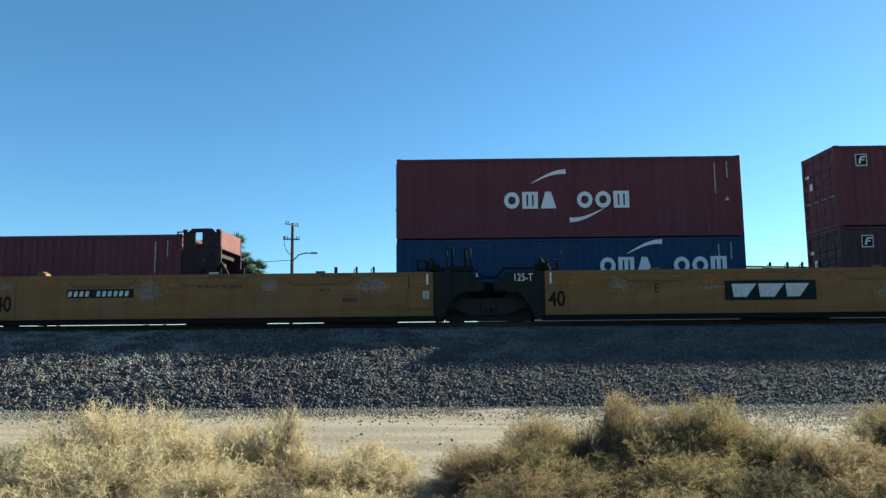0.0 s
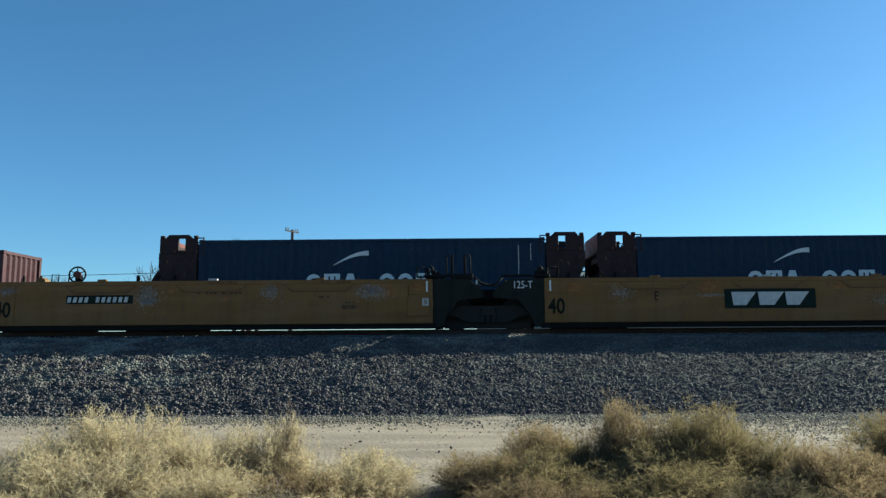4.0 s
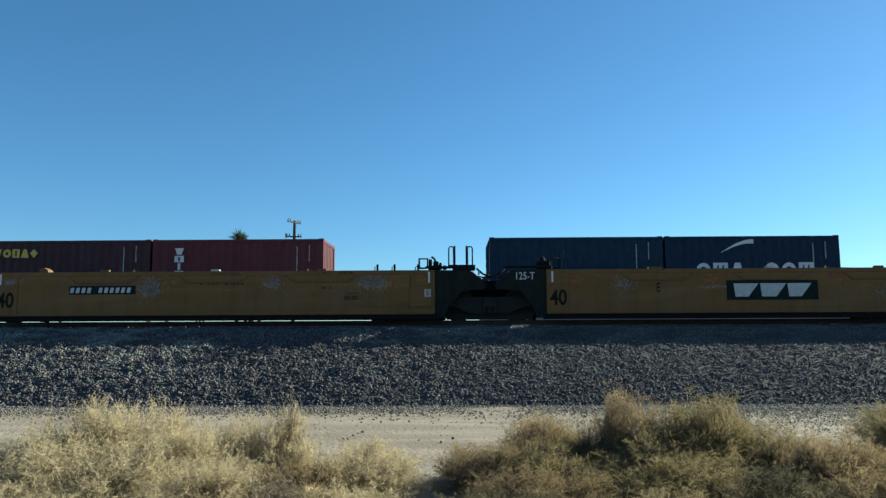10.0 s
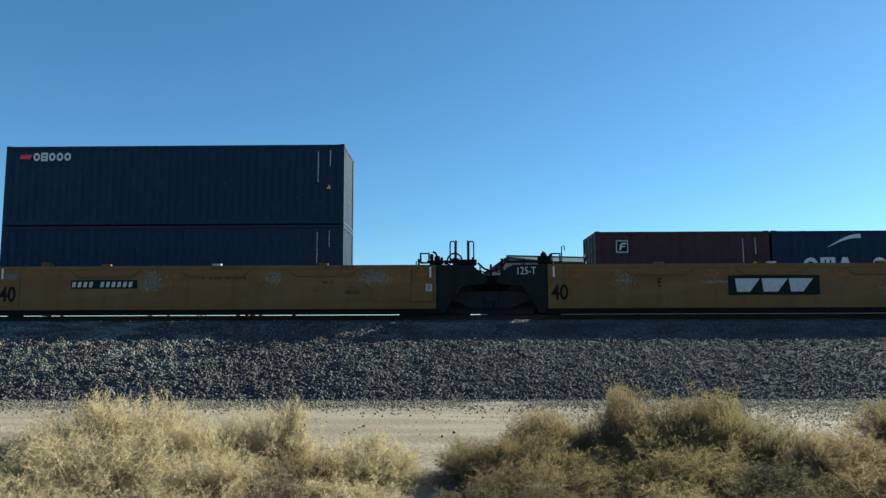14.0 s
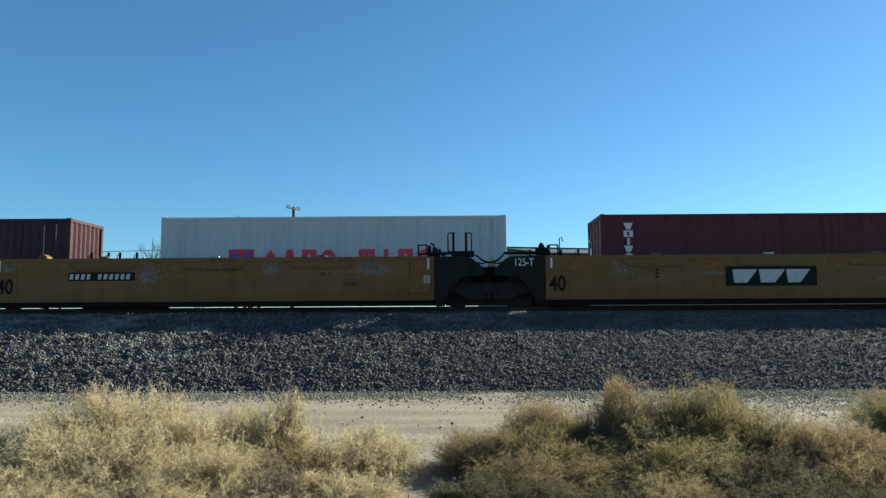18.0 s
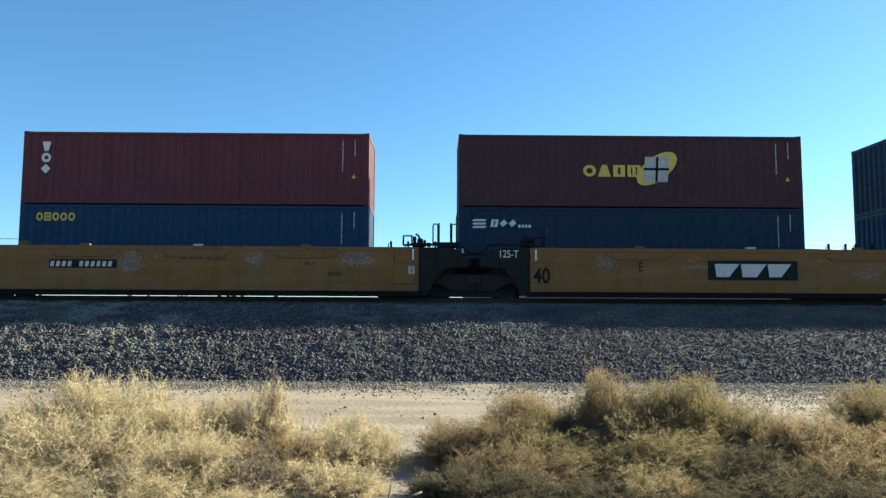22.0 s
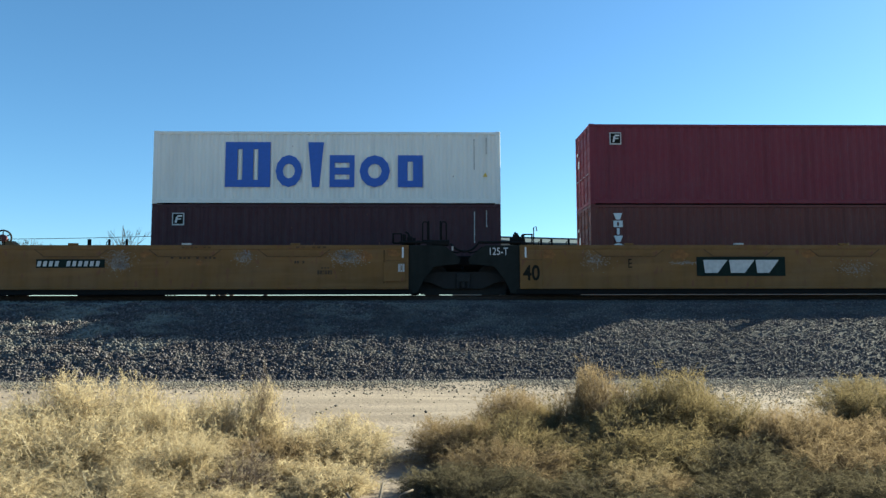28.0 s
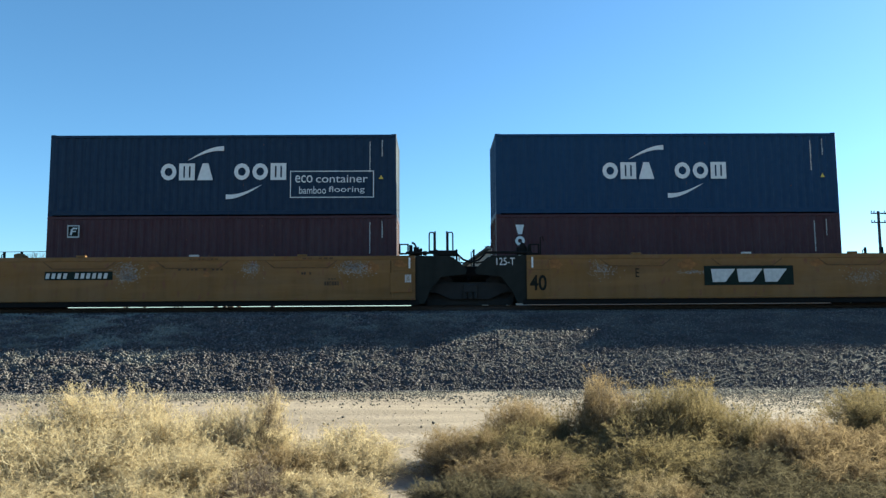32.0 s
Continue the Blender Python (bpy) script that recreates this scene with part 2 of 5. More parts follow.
M = {
    "yellow": paint("yellow_paint", (0.158, 0.080, 0.020), 0.6, 0.12, 0.22, 0.3, 0.75),
    "green": paint("dark_green_paint", (0.0118, 0.0142, 0.0126), 0.7, 0.03, -0.4, 0.3),
    "black": plain("black_iron", (0.008, 0.008, 0.008), 0.85),
    "truck_iron": plain("dusty_cast_iron", (0.0085, 0.009, 0.0095), 0.85, 0, 0.35, 6.0),
    "steel": plain("worn_steel", (0.30, 0.27, 0.25), 0.4, 0.9),
    "brown": paint("oxide_brown_paint", (0.06, 0.017, 0.016), 0.55, 0.08, 0.15),
    "frame_iron": paint("dark_oxide_iron", (0.024, 0.010, 0.011), 0.6, 0.03, 0.1),
    "maroon": paint("maroon_paint", (0.096, 0.018, 0.025), 0.5, 0.06, -0.15),
    "darkmaroon": paint("dark_maroon_paint", (0.049, 0.015, 0.020), 0.5, 0.06, -0.15),
    # maroon lightened in the colour for the veil of glare over it
    "plum": paint("veiled_plum_paint", (0.118, 0.030, 0.040), 0.5, 0.06, -0.15),
    "crimson": paint("dull_crimson_paint", (0.155, 0.023, 0.036), 0.5, 0.06, -0.1),
    "umber": paint("umber_brown_paint", (0.120, 0.034, 0.027), 0.5, 0.06, 0.08),
    "red": paint("red_paint", (0.22, 0.02, 0.03), 0.5, 0.08, 0.08),
    "rust": paint("red_oxide_paint", (0.125, 0.033, 0.03), 0.55, 0.12, 0.2),
    # red oxide lightened likewise, glare veil mixed into the paint
    "brick": paint("veiled_oxide_paint", (0.160, 0.046, 0.042), 0.55, 0.12, 0.1),
    "navy": paint("navy_paint", (0.003, 0.018, 0.046), 0.5, 0.01, -0.18, 0.15),
    "blue": paint("blue_paint", (0.004, 0.03, 0.078), 0.5, 0.01, -0.18, 0.15),
    "royal": paint("royal_blue_paint", (0.006, 0.026, 0.10), 0.5, 0.01, -0.18, 0.15),
    "teal": paint("teal_paint", (0.010, 0.066, 0.118), 0.45, 0.04, -0.15),
    "slate": paint("slate_blue_paint", (0.006, 0.024, 0.05), 0.5, 0.02, -0.18, 0.15),
    "lemon": paint("lemon_yellow_paint", (0.265, 0.208, 0.062), 0.5, 0.1, 0.06),
    "white": paint("white_paint", (0.74, 0.73, 0.68), 0.5, 0.1, -0.2, 0.14),
    "grey": paint("pale_grey_paint", (0.52, 0.54, 0.54), 0.5, 0.1, -0.2, 0.16),
    "grey_iron": plain("dull_galvanised_iron", (0.17, 0.17, 0.18), 0.6, 0, 0.2),
    "ink_white": plain("white_lettering", (0.62, 0.62, 0.61), 0.6, 0, 0.08),
    "ink_blue": plain("blue_lettering", (0.03, 0.10, 0.42), 0.6, 0, 0.08),
    "ink_red": plain("red_lettering", (0.62, 0.04, 0.06), 0.6, 0, 0.1),
    "ink_orange": plain("orange_lettering", (0.40, 0.075, 0.04), 0.6, 0, 0.1),
    "ink_yellow": plain("yellow_lettering", (0.58, 0.42, 0.07), 0.6, 0, 0.1),
    "ink_dark": plain("dark_lettering", (0.010, 0.011, 0.008), 0.85, 0, 0.1),
    "ink_pale": plain("faded_chalk", (0.40, 0.38, 0.36), 0.8, 0, 0.2),
    "decal": plain("dark_green_panel", (0.008, 0.016, 0.013), 0.8, 0, 0.2),
    "rust_patch": plain("rust_patch", (0.185, 0.080, 0.020), 0.85, 0, 0.4),
    "stencil": plain("faded_stencil", (0.050, 0.030, 0.014), 0.85, 0, 0.4),
    "seam": plain("dark_seam", (0.085, 0.042, 0.013), 0.85, 0, 0.4),
    "spray": plain("faded_spray_paint", (0.25, 0.24, 0.23), 0.85, 0, 0.35, 3.0),
    "rail": plain("rusty_rail", (0.035, 0.022, 0.017), 0.8, 0, 0.3),
    "logo": plain("worn_white_paint", (0.45, 0.45, 0.44), 0.7, 0, 0.15),
    "tarred": plain("tarred_pole_wood", (0.036, 0.033, 0.040), 0.9, 0, 0.35, 5.0),
    "wood": plain("weathered_wood", (0.10, 0.07, 0.05), 0.9, 0, 0.35, 5.0),
    "bark": plain("grey_bark", (0.11, 0.088, 0.068), 0.9, 0, 0.35, 9.0),
    "roof": plain("dull_green_metal_roof", (0.062, 0.084, 0.096), 0.9, 0.0, 0.1, 1.0),
    "wall": plain("beige_wall", (0.22, 0.20, 0.17), 0.9, 0, 0.1, 1.0),
    "earth": earth("desert_dirt"),
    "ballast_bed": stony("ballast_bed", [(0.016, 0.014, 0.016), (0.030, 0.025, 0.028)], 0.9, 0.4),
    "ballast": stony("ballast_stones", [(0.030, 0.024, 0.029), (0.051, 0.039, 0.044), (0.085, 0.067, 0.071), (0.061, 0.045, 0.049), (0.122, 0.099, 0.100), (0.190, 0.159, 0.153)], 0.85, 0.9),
    "pebble": stony("pebbles", [(0.043, 0.039, 0.036), (0.103, 0.090, 0.076), (0.172, 0.150, 0.120), (0.249, 0.215, 0.172)]),
    # shrub twigs: inner colours darker than the tips, shade inside put into the colour
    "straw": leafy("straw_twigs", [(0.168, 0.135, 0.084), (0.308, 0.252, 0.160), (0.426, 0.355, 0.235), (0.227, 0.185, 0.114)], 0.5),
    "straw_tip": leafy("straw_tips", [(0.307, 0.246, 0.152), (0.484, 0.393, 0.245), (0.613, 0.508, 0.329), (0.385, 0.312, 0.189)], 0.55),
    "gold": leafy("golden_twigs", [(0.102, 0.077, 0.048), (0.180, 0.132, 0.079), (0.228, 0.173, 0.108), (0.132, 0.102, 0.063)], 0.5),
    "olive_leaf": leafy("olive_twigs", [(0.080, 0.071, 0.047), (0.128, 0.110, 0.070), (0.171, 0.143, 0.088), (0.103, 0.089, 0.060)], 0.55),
    # darker olive for the front row: the taller shrubs' shade is in the colour
    "sage_leaf": leafy("shaded_olive_twigs", [(0.058, 0.052, 0.037), (0.094, 0.082, 0.055), (0.128, 0.109, 0.070), (0.075, 0.066, 0.047)], 0.45),
    # gold made lighter to stand in for sun on one front shrub
    "amber": leafy("sunlit_golden_twigs", [(0.200, 0.155, 0.090), (0.320, 0.250, 0.145), (0.400, 0.318, 0.190)], 0.55),
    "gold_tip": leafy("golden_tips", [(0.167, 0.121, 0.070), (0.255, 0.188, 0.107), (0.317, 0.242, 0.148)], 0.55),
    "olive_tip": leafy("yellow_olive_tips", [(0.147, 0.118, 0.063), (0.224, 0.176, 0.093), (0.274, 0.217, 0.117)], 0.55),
    "twig": plain("grey_brown_twigs", (0.15, 0.11, 0.08), 0.9, 0, 0.3, 20.0),
    "pale_twig": plain("pale_dry_stems", (0.33, 0.28, 0.20), 0.9, 0, 0.3, 20.0),
    "palm_leaf": leafy("palm_leaves", [(0.045, 0.065, 0.040), (0.08, 0.105, 0.068), (0.13, 0.150, 0.100)], 0.3),
    "palm_dry": leafy("dry_palm_leaves", [(0.15, 0.140, 0.122), (0.26, 0.240, 0.205)], 0.35),
}

for name in ("green", "black", "decal", "ink_dark", "roof"):
    M[name].node_tree.nodes["Principled BSDF"].inputs["Specular IOR Level"].default_value = 0.15

# ---- building helpers ----
SHARED = {}


def mesh_of(name, verts, faces, smooth=False):
    me = bpy.data.meshes.new(name)
    me.from_pydata([tuple(v) for v in verts], [], faces)
    me.update()
    if smooth:
        me.polygons.foreach_set("use_smooth", [True] * len(me.polygons))
    return me


def shared(key, make):
    """One mesh for all parts that look alike."""
    if key not in SHARED:
        me = make()
        me.materials.append(None)
        SHARED[key] = me
    return SHARED[key]


def put(name, me, material, parent=None, m=None, label=""):
    ob = new(name, me)
    if not me.materials:
        me.materials.append(None)
    ob.material_slots[0].link = "OBJECT"
    ob.material_slots[0].material = M[material]
    if parent:
        ob.parent = parent
    if m is not None:
        ob.matrix_basis = m
    if label:
        ob["label"] = label
    return ob


def base(name, m, label, category, group="", kind=""):
    e = new(name)
    e.empty_display_size = 0.2
    e.matrix_basis = m
    return tagged(e, label, category, group, kind)


def block_mesh(sx, sy, sz, bevel=0.0):
    """A box centred on its base, edges eased."""
    bm = bmesh.new()
    bmesh.ops.create_cube(bm, size=1)
    for v in bm.verts:
        v.co = Vector((v.co.x * sx, v.co.y * sy, (v.co.z + 0.5) * sz))
    if bevel:
        bmesh.ops.bevel(bm, geom=bm.edges[:], offset=bevel, segments=1, affect="EDGES")
    me = bpy.data.meshes.new("block")
    bm.to_mesh(me), bm.free()
    return me


def block(sx, sy, sz, bevel=0.0):
    return shared(("block", round(sx, 3), round(sy, 3), round(sz, 3), bevel), lambda: block_mesh(sx, sy, sz, bevel))


def rod_mesh(r, length, sides=8, top=None):
    bm = bmesh.new()
    bmesh.ops.create_cone(bm, cap_ends=True, segments=sides, radius1=r, radius2=r if top is None else top, depth=length)
    bmesh.ops.translate(bm, verts=bm.verts, vec=(0, 0, length / 2))
    me = bpy.data.meshes.new("rod")
    bm.to_mesh(me), bm.free()
    return me


def rod(r, length, sides=8, top=None):
    return shared(("rod", round(r, 4), round(length, 3), sides, top), lambda: rod_mesh(r, length, sides, top))


def plate_mesh(points, depth):
    """A flat outline in x and z, thickened along y."""
    bm = bmesh.new()
    a = [bm.verts.new((x, -depth / 2, z)) for x, z in points]
    b = [bm.verts.new((x, depth / 2, z)) for x, z in points]
    bm.faces.new(a), bm.faces.new(b[::-1])
    for i in range(len(points)):
        j = (i + 1) % len(points)
        bm.faces.new((a[j], a[i], b[i], b[j]))
    bmesh.ops.recalc_face_normals(bm, faces=bm.faces)
    me = bpy.data.meshes.new("plate")
    bm.to_mesh(me), bm.free()
    return me


def tube_mesh(points, r, sides=6):
    """A bent pipe along points."""
    verts, faces = [], []
    pts = [Vector(p) for p in points]
    for i, p in enumerate(pts):
        d = (pts[min(i + 1, len(pts) - 1)] - pts[max(i - 1, 0)]).normalized()
        a = d.orthogonal().normalized() if abs(d.y) > 0.9 else d.cross(Vector((0, 1, 0))).normalized()
        b = d.cross(a)
        verts += [p + r * (math.cos(k * math.tau / sides) * a + math.sin(k * math.tau / sides) * b) for k in range(sides)]
    for i in range(len(pts) - 1):
        for k in range(sides):
            q = (k + 1) % sides
            faces.append((i * sides + k, i * sides + q, (i + 1) * sides + q, (i + 1) * sides + k))
    faces += [tuple(range(sides))[::-1], tuple((len(pts) - 1) * sides + k for k in range(sides))]
    return mesh_of("tube", verts, faces, True)


def bent(points, r, sides=6):
    return shared(("tube", tuple(points), r, sides), lambda: tube_mesh(points, r, sides))


def text_mesh(words, size, width=None, bold=0.0, depth=0.003):
    """Raised lettering facing -y, its lower left corner at the origin, stretched to the width."""
    cu = bpy.data.curves.new("words", "FONT")
    cu.body, cu.size, cu.extrude, cu.offset = words, size, depth, bold
    ob = bpy.data.objects.new("words", cu)
    scene.collection.objects.link(ob)
    bpy.context.view_layer.update()
    me = bpy.data.meshes.new_from_object(ob.evaluated_get(bpy.context.evaluated_depsgraph_get()))
    bpy.data.objects.remove(ob)
    xs = [v.co.x for v in me.vertices]
    ys = [v.co.y for v in me.vertices]
    k = width / (max(xs) - min(xs)) if width else 1
    q = size / (max(ys) - min(ys))
    x0, y0 = min(xs), min(ys)
    for v in me.vertices:
        v.co = Vector(((v.co.x - x0) * k, -v.co.z, (v.co.y - y0) * q))
    me.materials.clear()
    me.materials.append(None)
    return me


def lettering(words, size, width, bold=0.0):
    return shared(("text", words, size, width), lambda: text_mesh(words, size, width, bold))


def shapes_mesh(boxes, depth=0.008):
    """Plain flat bars (x0, z0, x1, z1, slant), or outlines given as lists of (x, z), on a face that looks along -y."""
    verts, faces = [], []
    for shape in boxes:
        n = len(verts)
        if isinstance(shape, tuple):
            x0, z0, x1, z1, s = shape
            shape = [(x0, z0), (x1, z0), (x1 + s, z1), (x0 + s, z1)]
        k = len(shape)
        verts += [(x, y, z) for y in (0, -depth) for x, z in shape]
        faces.append(tuple(range(n + k, n + 2 * k)))
        faces += [(n + i, n + (i + 1) % k, n + k + (i + 1) % k, n + k + i) for i in range(k)]
    keep, first = [], {}
    for x, y, z in verts:           # touching pieces share their corners
        spot = (round(x, 4), y, round(z, 4))
        first.setdefault(spot, len(first))
        keep.append(first[spot])
    return mesh_of("shapes", list(first), [tuple(keep[i] for i in f) for f in faces])


def word_shapes(kinds, w, h, gap=0.16, slant=0.0, stroke=0.26, vertical=False):
    """A row (or column) of plain letter-sized marks: o a frame, l one bar, b a block, c a ring, m a block with two slots, n with one, a t wedges, x a lozenge, e a block with level slots, - a space."""
    boxes = []
    n = len(kinds)
    step = (h if vertical else w) / n
    for i, k in enumerate(kinds):
        if vertical:
            x0, x1, z1 = 0, w, h - i * step
            z0 = z1 - step * (1 - gap)
        else:
            x0, x1, z0, z1 = i * step, (i + 1 - gap) * step, 0, h
        a, b = (x1 - x0) * stroke, (z1 - z0) * stroke * 0.8

        def add(p, q, r, s):
            boxes.append((p + slant * (q - z0), q, r + slant * (q - z0), s, slant * (s - q)))
        if k == "o":
            add(x0, z0, x0 + a, z1), add(x1 - a, z0, x1, z1)
            add(x0 + a, z1 - b, x1 - a, z1), add(x0 + a, z0, x1 - a, z0 + b)
        elif k == "l":
            add((x0 + x1 - a) / 2, z0, (x0 + x1 + a) / 2, z1)
        elif k == "b":
            add(x0, z0, x1, z1)
        else:
            poly = []
            if k == "c":        # a ring
                for i in range(12):
                    p, q = i * math.tau / 12, (i + 1) * math.tau / 12
                    cut = 1 - 2 * stroke
                    poly.append([(0.5 + 0.5 * r * math.cos(v), 0.5 + 0.5 * r * math.sin(v)) for r, v in ((1, p), (1, q), (cut, q), (cut, p))])
            elif k == "m":      # a block with two slots
                poly += [[(p, 0), (q, 0), (q, 1), (p, 1)] for p, q in ((0, 0.27), (0.38, 0.62), (0.73, 1))]
                poly += [[(p, z), (q, z), (q, z + 0.16), (p, z + 0.16)] for p, q in ((0.27, 0.38), (0.62, 0.73)) for z in (0, 0.84)]
            elif k == "n":      # a block with one slot
                poly += [[(0.05, 0), (0.4, 0), (0.4, 1), (0.05, 1)], [(0.6, 0), (0.95, 0), (0.95, 1), (0.6, 1)], [(0.4, 0), (0.6, 0), (0.6, 0.2), (0.4, 0.2)], [(0.4, 0.8), (0.6, 0.8), (0.6, 1), (0.4, 1)]]
            elif k == "a":      # a wedge
                poly.append([(0, 0), (1, 0), (0.68, 1), (0.32, 1)])
            elif k == "t":      # a wedge on its head
                poly.append([(0.3, 0), (0.7, 0), (0.94, 1), (0.06, 1)])
            elif k == "x":      # a lozenge
                poly.append([(0.5, 0), (1, 0.5), (0.5, 1), (0, 0.5)])
            elif k == "e":      # a block with two level slots
                poly += [[(0.2, z), (0.8, z), (0.8, z + h0), (0.2, z + h0)] for z, h0 in ((0, 0.24), (0.39, 0.22), (0.76, 0.24))]
                poly += [[(p, 0), (p + 0.2, 0), (p + 0.2, 1), (p, 1)] for p in (0, 0.8)]
            for pts in poly:
                boxes.append([(x0 + (x1 - x0) * p + slant * (z1 - z0) * q, z0 + (z1 - z0) * q) for p, q in pts])
    return shapes_mesh(boxes)


def put_row(name, kinds, ink, parent, m, label, *size, **more):
    """The marks of one row or column, each a part of its own."""
    made = []
    for i, k in enumerate(kinds):
        if k != "-":
            alone = "-" * i + k + "-" * (len(kinds) - i - 1)
            key = ("row", alone, size, tuple(sorted(more.items())))
            made.append(put(name, shared(key, lambda: word_shapes(alone, *size, **more)), ink, parent, m, label))
    return made


def arc_mesh(w, h, thick, up=True):
    """A crescent stroke: thin at the start, thick at the end, curling over."""
    pts, back = [], []
    for i in range(13):
        u = i / 12
        x, z = w * u, h * math.sin(u * math.pi / 2)
        pts.append((x, z)), back.append((x, z - thick * u ** 0.8 - 0.01))
    out = pts + back[::-1]
    if not up:
        out = [(w - x, h - z) for x, z in out]
    return plate_mesh(out, 0.008)

# ---- ground, embankment and tracks ----


def ground_sheet():
    """One sheet to the horizon, finer and gently uneven near the road."""
    xs = np.concatenate([[-2500, -600, -150, -60], np.linspace(-30, 30, 61), [60, 150, 600, 2500]])
    ys = np.concatenate([[-2500, -600, -100, -20], np.linspace(-4, 20, 61), [30, 45, 80, 200, 800, 2500]])
    verts, faces = [], []
    for y in ys:
        for x in xs:
            near = abs(x) <= 30 and -4 <= y <= 20
            z = 0.05 * noise.noise((x * 0.5, y * 0.7, 3.1)) + 0.02 * noise.noise((x * 2.1, y * 2.3, 1.0)) if near else 0
            verts.append((x, y, ROAD + z - (0.02 if near else 0)))
    w = len(xs)
    for j in range(len(ys) - 1):
        for i in range(w - 1):
            faces.append((j * w + i, j * w + i + 1, (j + 1) * w + i + 1, (j + 1) * w + i))
    return mesh_of("ground", verts, faces, True)


tagged(put("ground", ground_sheet(), "earth"), "pale packed desert dirt with a worn service road", "ground", kind="structure")


def bank_profile(y):
    if y < CREST_Y:
        u = (y - TOE_Y) / (CREST_Y - TOE_Y)
        return ROAD + (CREST_Z - ROAD) * u + 0.05 * math.sin(math.pi * max(0.0, u))
    if y < 20.3:
        return CREST_Z
    if y < 29:                      # filled up to the tops of the sleepers
        return CREST_Z + 0.10 * min(1.0, (y - 20.3) / 0.5)
    return CREST_Z + 0.10 - (y - 29) * 0.62


def bank_relief(x, y):
    """Slumps and hollows in the tipped stone, lumpier towards the west end."""
    x = max(-18, min(18, x))
    west = max(0.0, min(1.0, (6 - x) / 14))
    hollow = -0.03 * math.exp(-((x + 4.2) / 1.3) ** 2) + 0.02 * math.exp(-((x + 2.2) / 0.7) ** 2)
    along = (18.3 - y) / 1.5                    # two slide marks run slantwise down the stone
    if 0 < along < 1:
        for start in (6.72, 6.98):
            off = (x - start - 0.42 * along) / 0.05
            hollow += (0.03 * math.exp(-(off - 1.6) ** 2) - 0.018 * math.exp(-off * off)) * math.sin(math.pi * along) if abs(off) < 5 else 0
    return hollow + 0.010 * noise.noise((x * 0.35, y * 0.6, 7)) + (0.008 + 0.012 * west) * noise.noise((x * 1.5, y * 1.7, 2)) + (0.012 + 0.030 * west) * noise.noise((x * 3.3, y * 3.6, 5)) + (0.008 + 0.028 * west) * noise.noise((x * 6.5, y * 6.5, 9))


def embankment():
    xs = np.concatenate([[-400, -120, -50], np.linspace(-20, 20, 481), [50, 120, 400]])
    ys = np.concatenate([np.linspace(TOE_Y - 0.5, CREST_Y + 0.4, 62), [20.3, 20.45, 20.6, 20.8, 24.4, 29, 30, 33]])
    verts, faces = [], []
    for y in ys:
        for x in xs:
            z = bank_profile(y)
            z += bank_relief(x, y) * max(0.0, min(1.0, (20.9 - y) / 1.2))
            verts.append((x, y, z))
    w = len(xs)
    for j in range(len(ys) - 1):
        for i in range(w - 1):
            faces.append((j * w + i, j * w + i + 1, (j + 1) * w + i + 1, (j + 1) * w + i))
    return mesh_of("embankment", verts, faces, True)


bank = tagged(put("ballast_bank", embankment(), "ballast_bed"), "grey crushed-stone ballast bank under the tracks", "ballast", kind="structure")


def stones(count, place, low, high, seed, finer=1.0):
    """Broken stones: squashed, jittered octahedra, each lying on the surface."""
    rng = np.random.default_rng(seed)
    c = place(rng, count)
    size = rng.uniform(low, high, (count, 1)) * rng.uniform(0.7, 1.25, (count, 1))
    size *= np.interp(c[:, 0], (-5, 6), (1.0, finer))[:, None]     # broken smaller towards the east
    octa = np.array([(1, 0, 0), (-1, 0, 0), (0, 1, 0), (0, -1, 0), (0, 0, 1), (0, 0, -1)], float)
    v = octa[None] * rng.uniform(0.55, 1.15, (count, 6, 1)) + rng.uniform(-0.3, 0.3, (count, 6, 3))
    a, b = rng.uniform(0, math.tau, count), rng.uniform(0, math.tau, count)
    ca, sa, cb, sb = np.cos(a), np.sin(a), np.cos(b), np.sin(b)
    x, y, z = v[..., 0], v[..., 1], v[..., 2]
    y, z = y * cb[:, None] - z * sb[:, None], y * sb[:, None] + z * cb[:, None]
    x, y = x * ca[:, None] - y * sa[:, None], x * sa[:, None] + y * ca[:, None]
    v = np.stack([x, y, z * 0.8], -1) * size[:, None] + c[:, None]
    tri = np.array([(0, 2, 4), (2, 1, 4), (1, 3, 4), (3, 0, 4), (2, 0, 5), (1, 2, 5), (3, 1, 5), (0, 3, 5)])
    f = (tri[None] + 6 * np.arange(count)[:, None, None]).reshape(-1, 3)
    me = bpy.data.meshes.new("stones")
    me.vertices.add(6 * count), me.vertices.foreach_set("co", v.reshape(-1))
    me.loops.add(len(f) * 3), me.loops.foreach_set("vertex_index", f.reshape(-1).astype(np.int32))
    me.polygons.add(len(f)), me.polygons.foreach_set("loop_start", np.arange(0, len(f) * 3, 3, dtype=np.int32))
    me.update(calc_edges=True)
    return me


def on_bank(rng, n):
    x, y = rng.uniform(-18.5, 18.5, n), rng.uniform(TOE_Y - 0.15, CREST_Y + 1.75, n)
    z = np.array([bank_profile(q) + bank_relief(p, q) * max(0.0, min(1.0, (20.9 - q) / 1.2)) for p, q in zip(x, y)])
    return np.stack([x, y, np.maximum(z, ROAD) + 0.012], -1)


def on_road(rng, n):
    x = rng.uniform(-15, 15, n)
    y = TOE_Y + 0.1 - np.abs(rng.normal(0, 0.95, n)) * rng.uniform(0.5, 1.1, n)
    far = rng.random(n) < 0.05
    y[far] = rng.uniform(6, TOE_Y, far.sum())
    return np.stack([x, y, np.full(n, ROAD + 0.004)], -1)


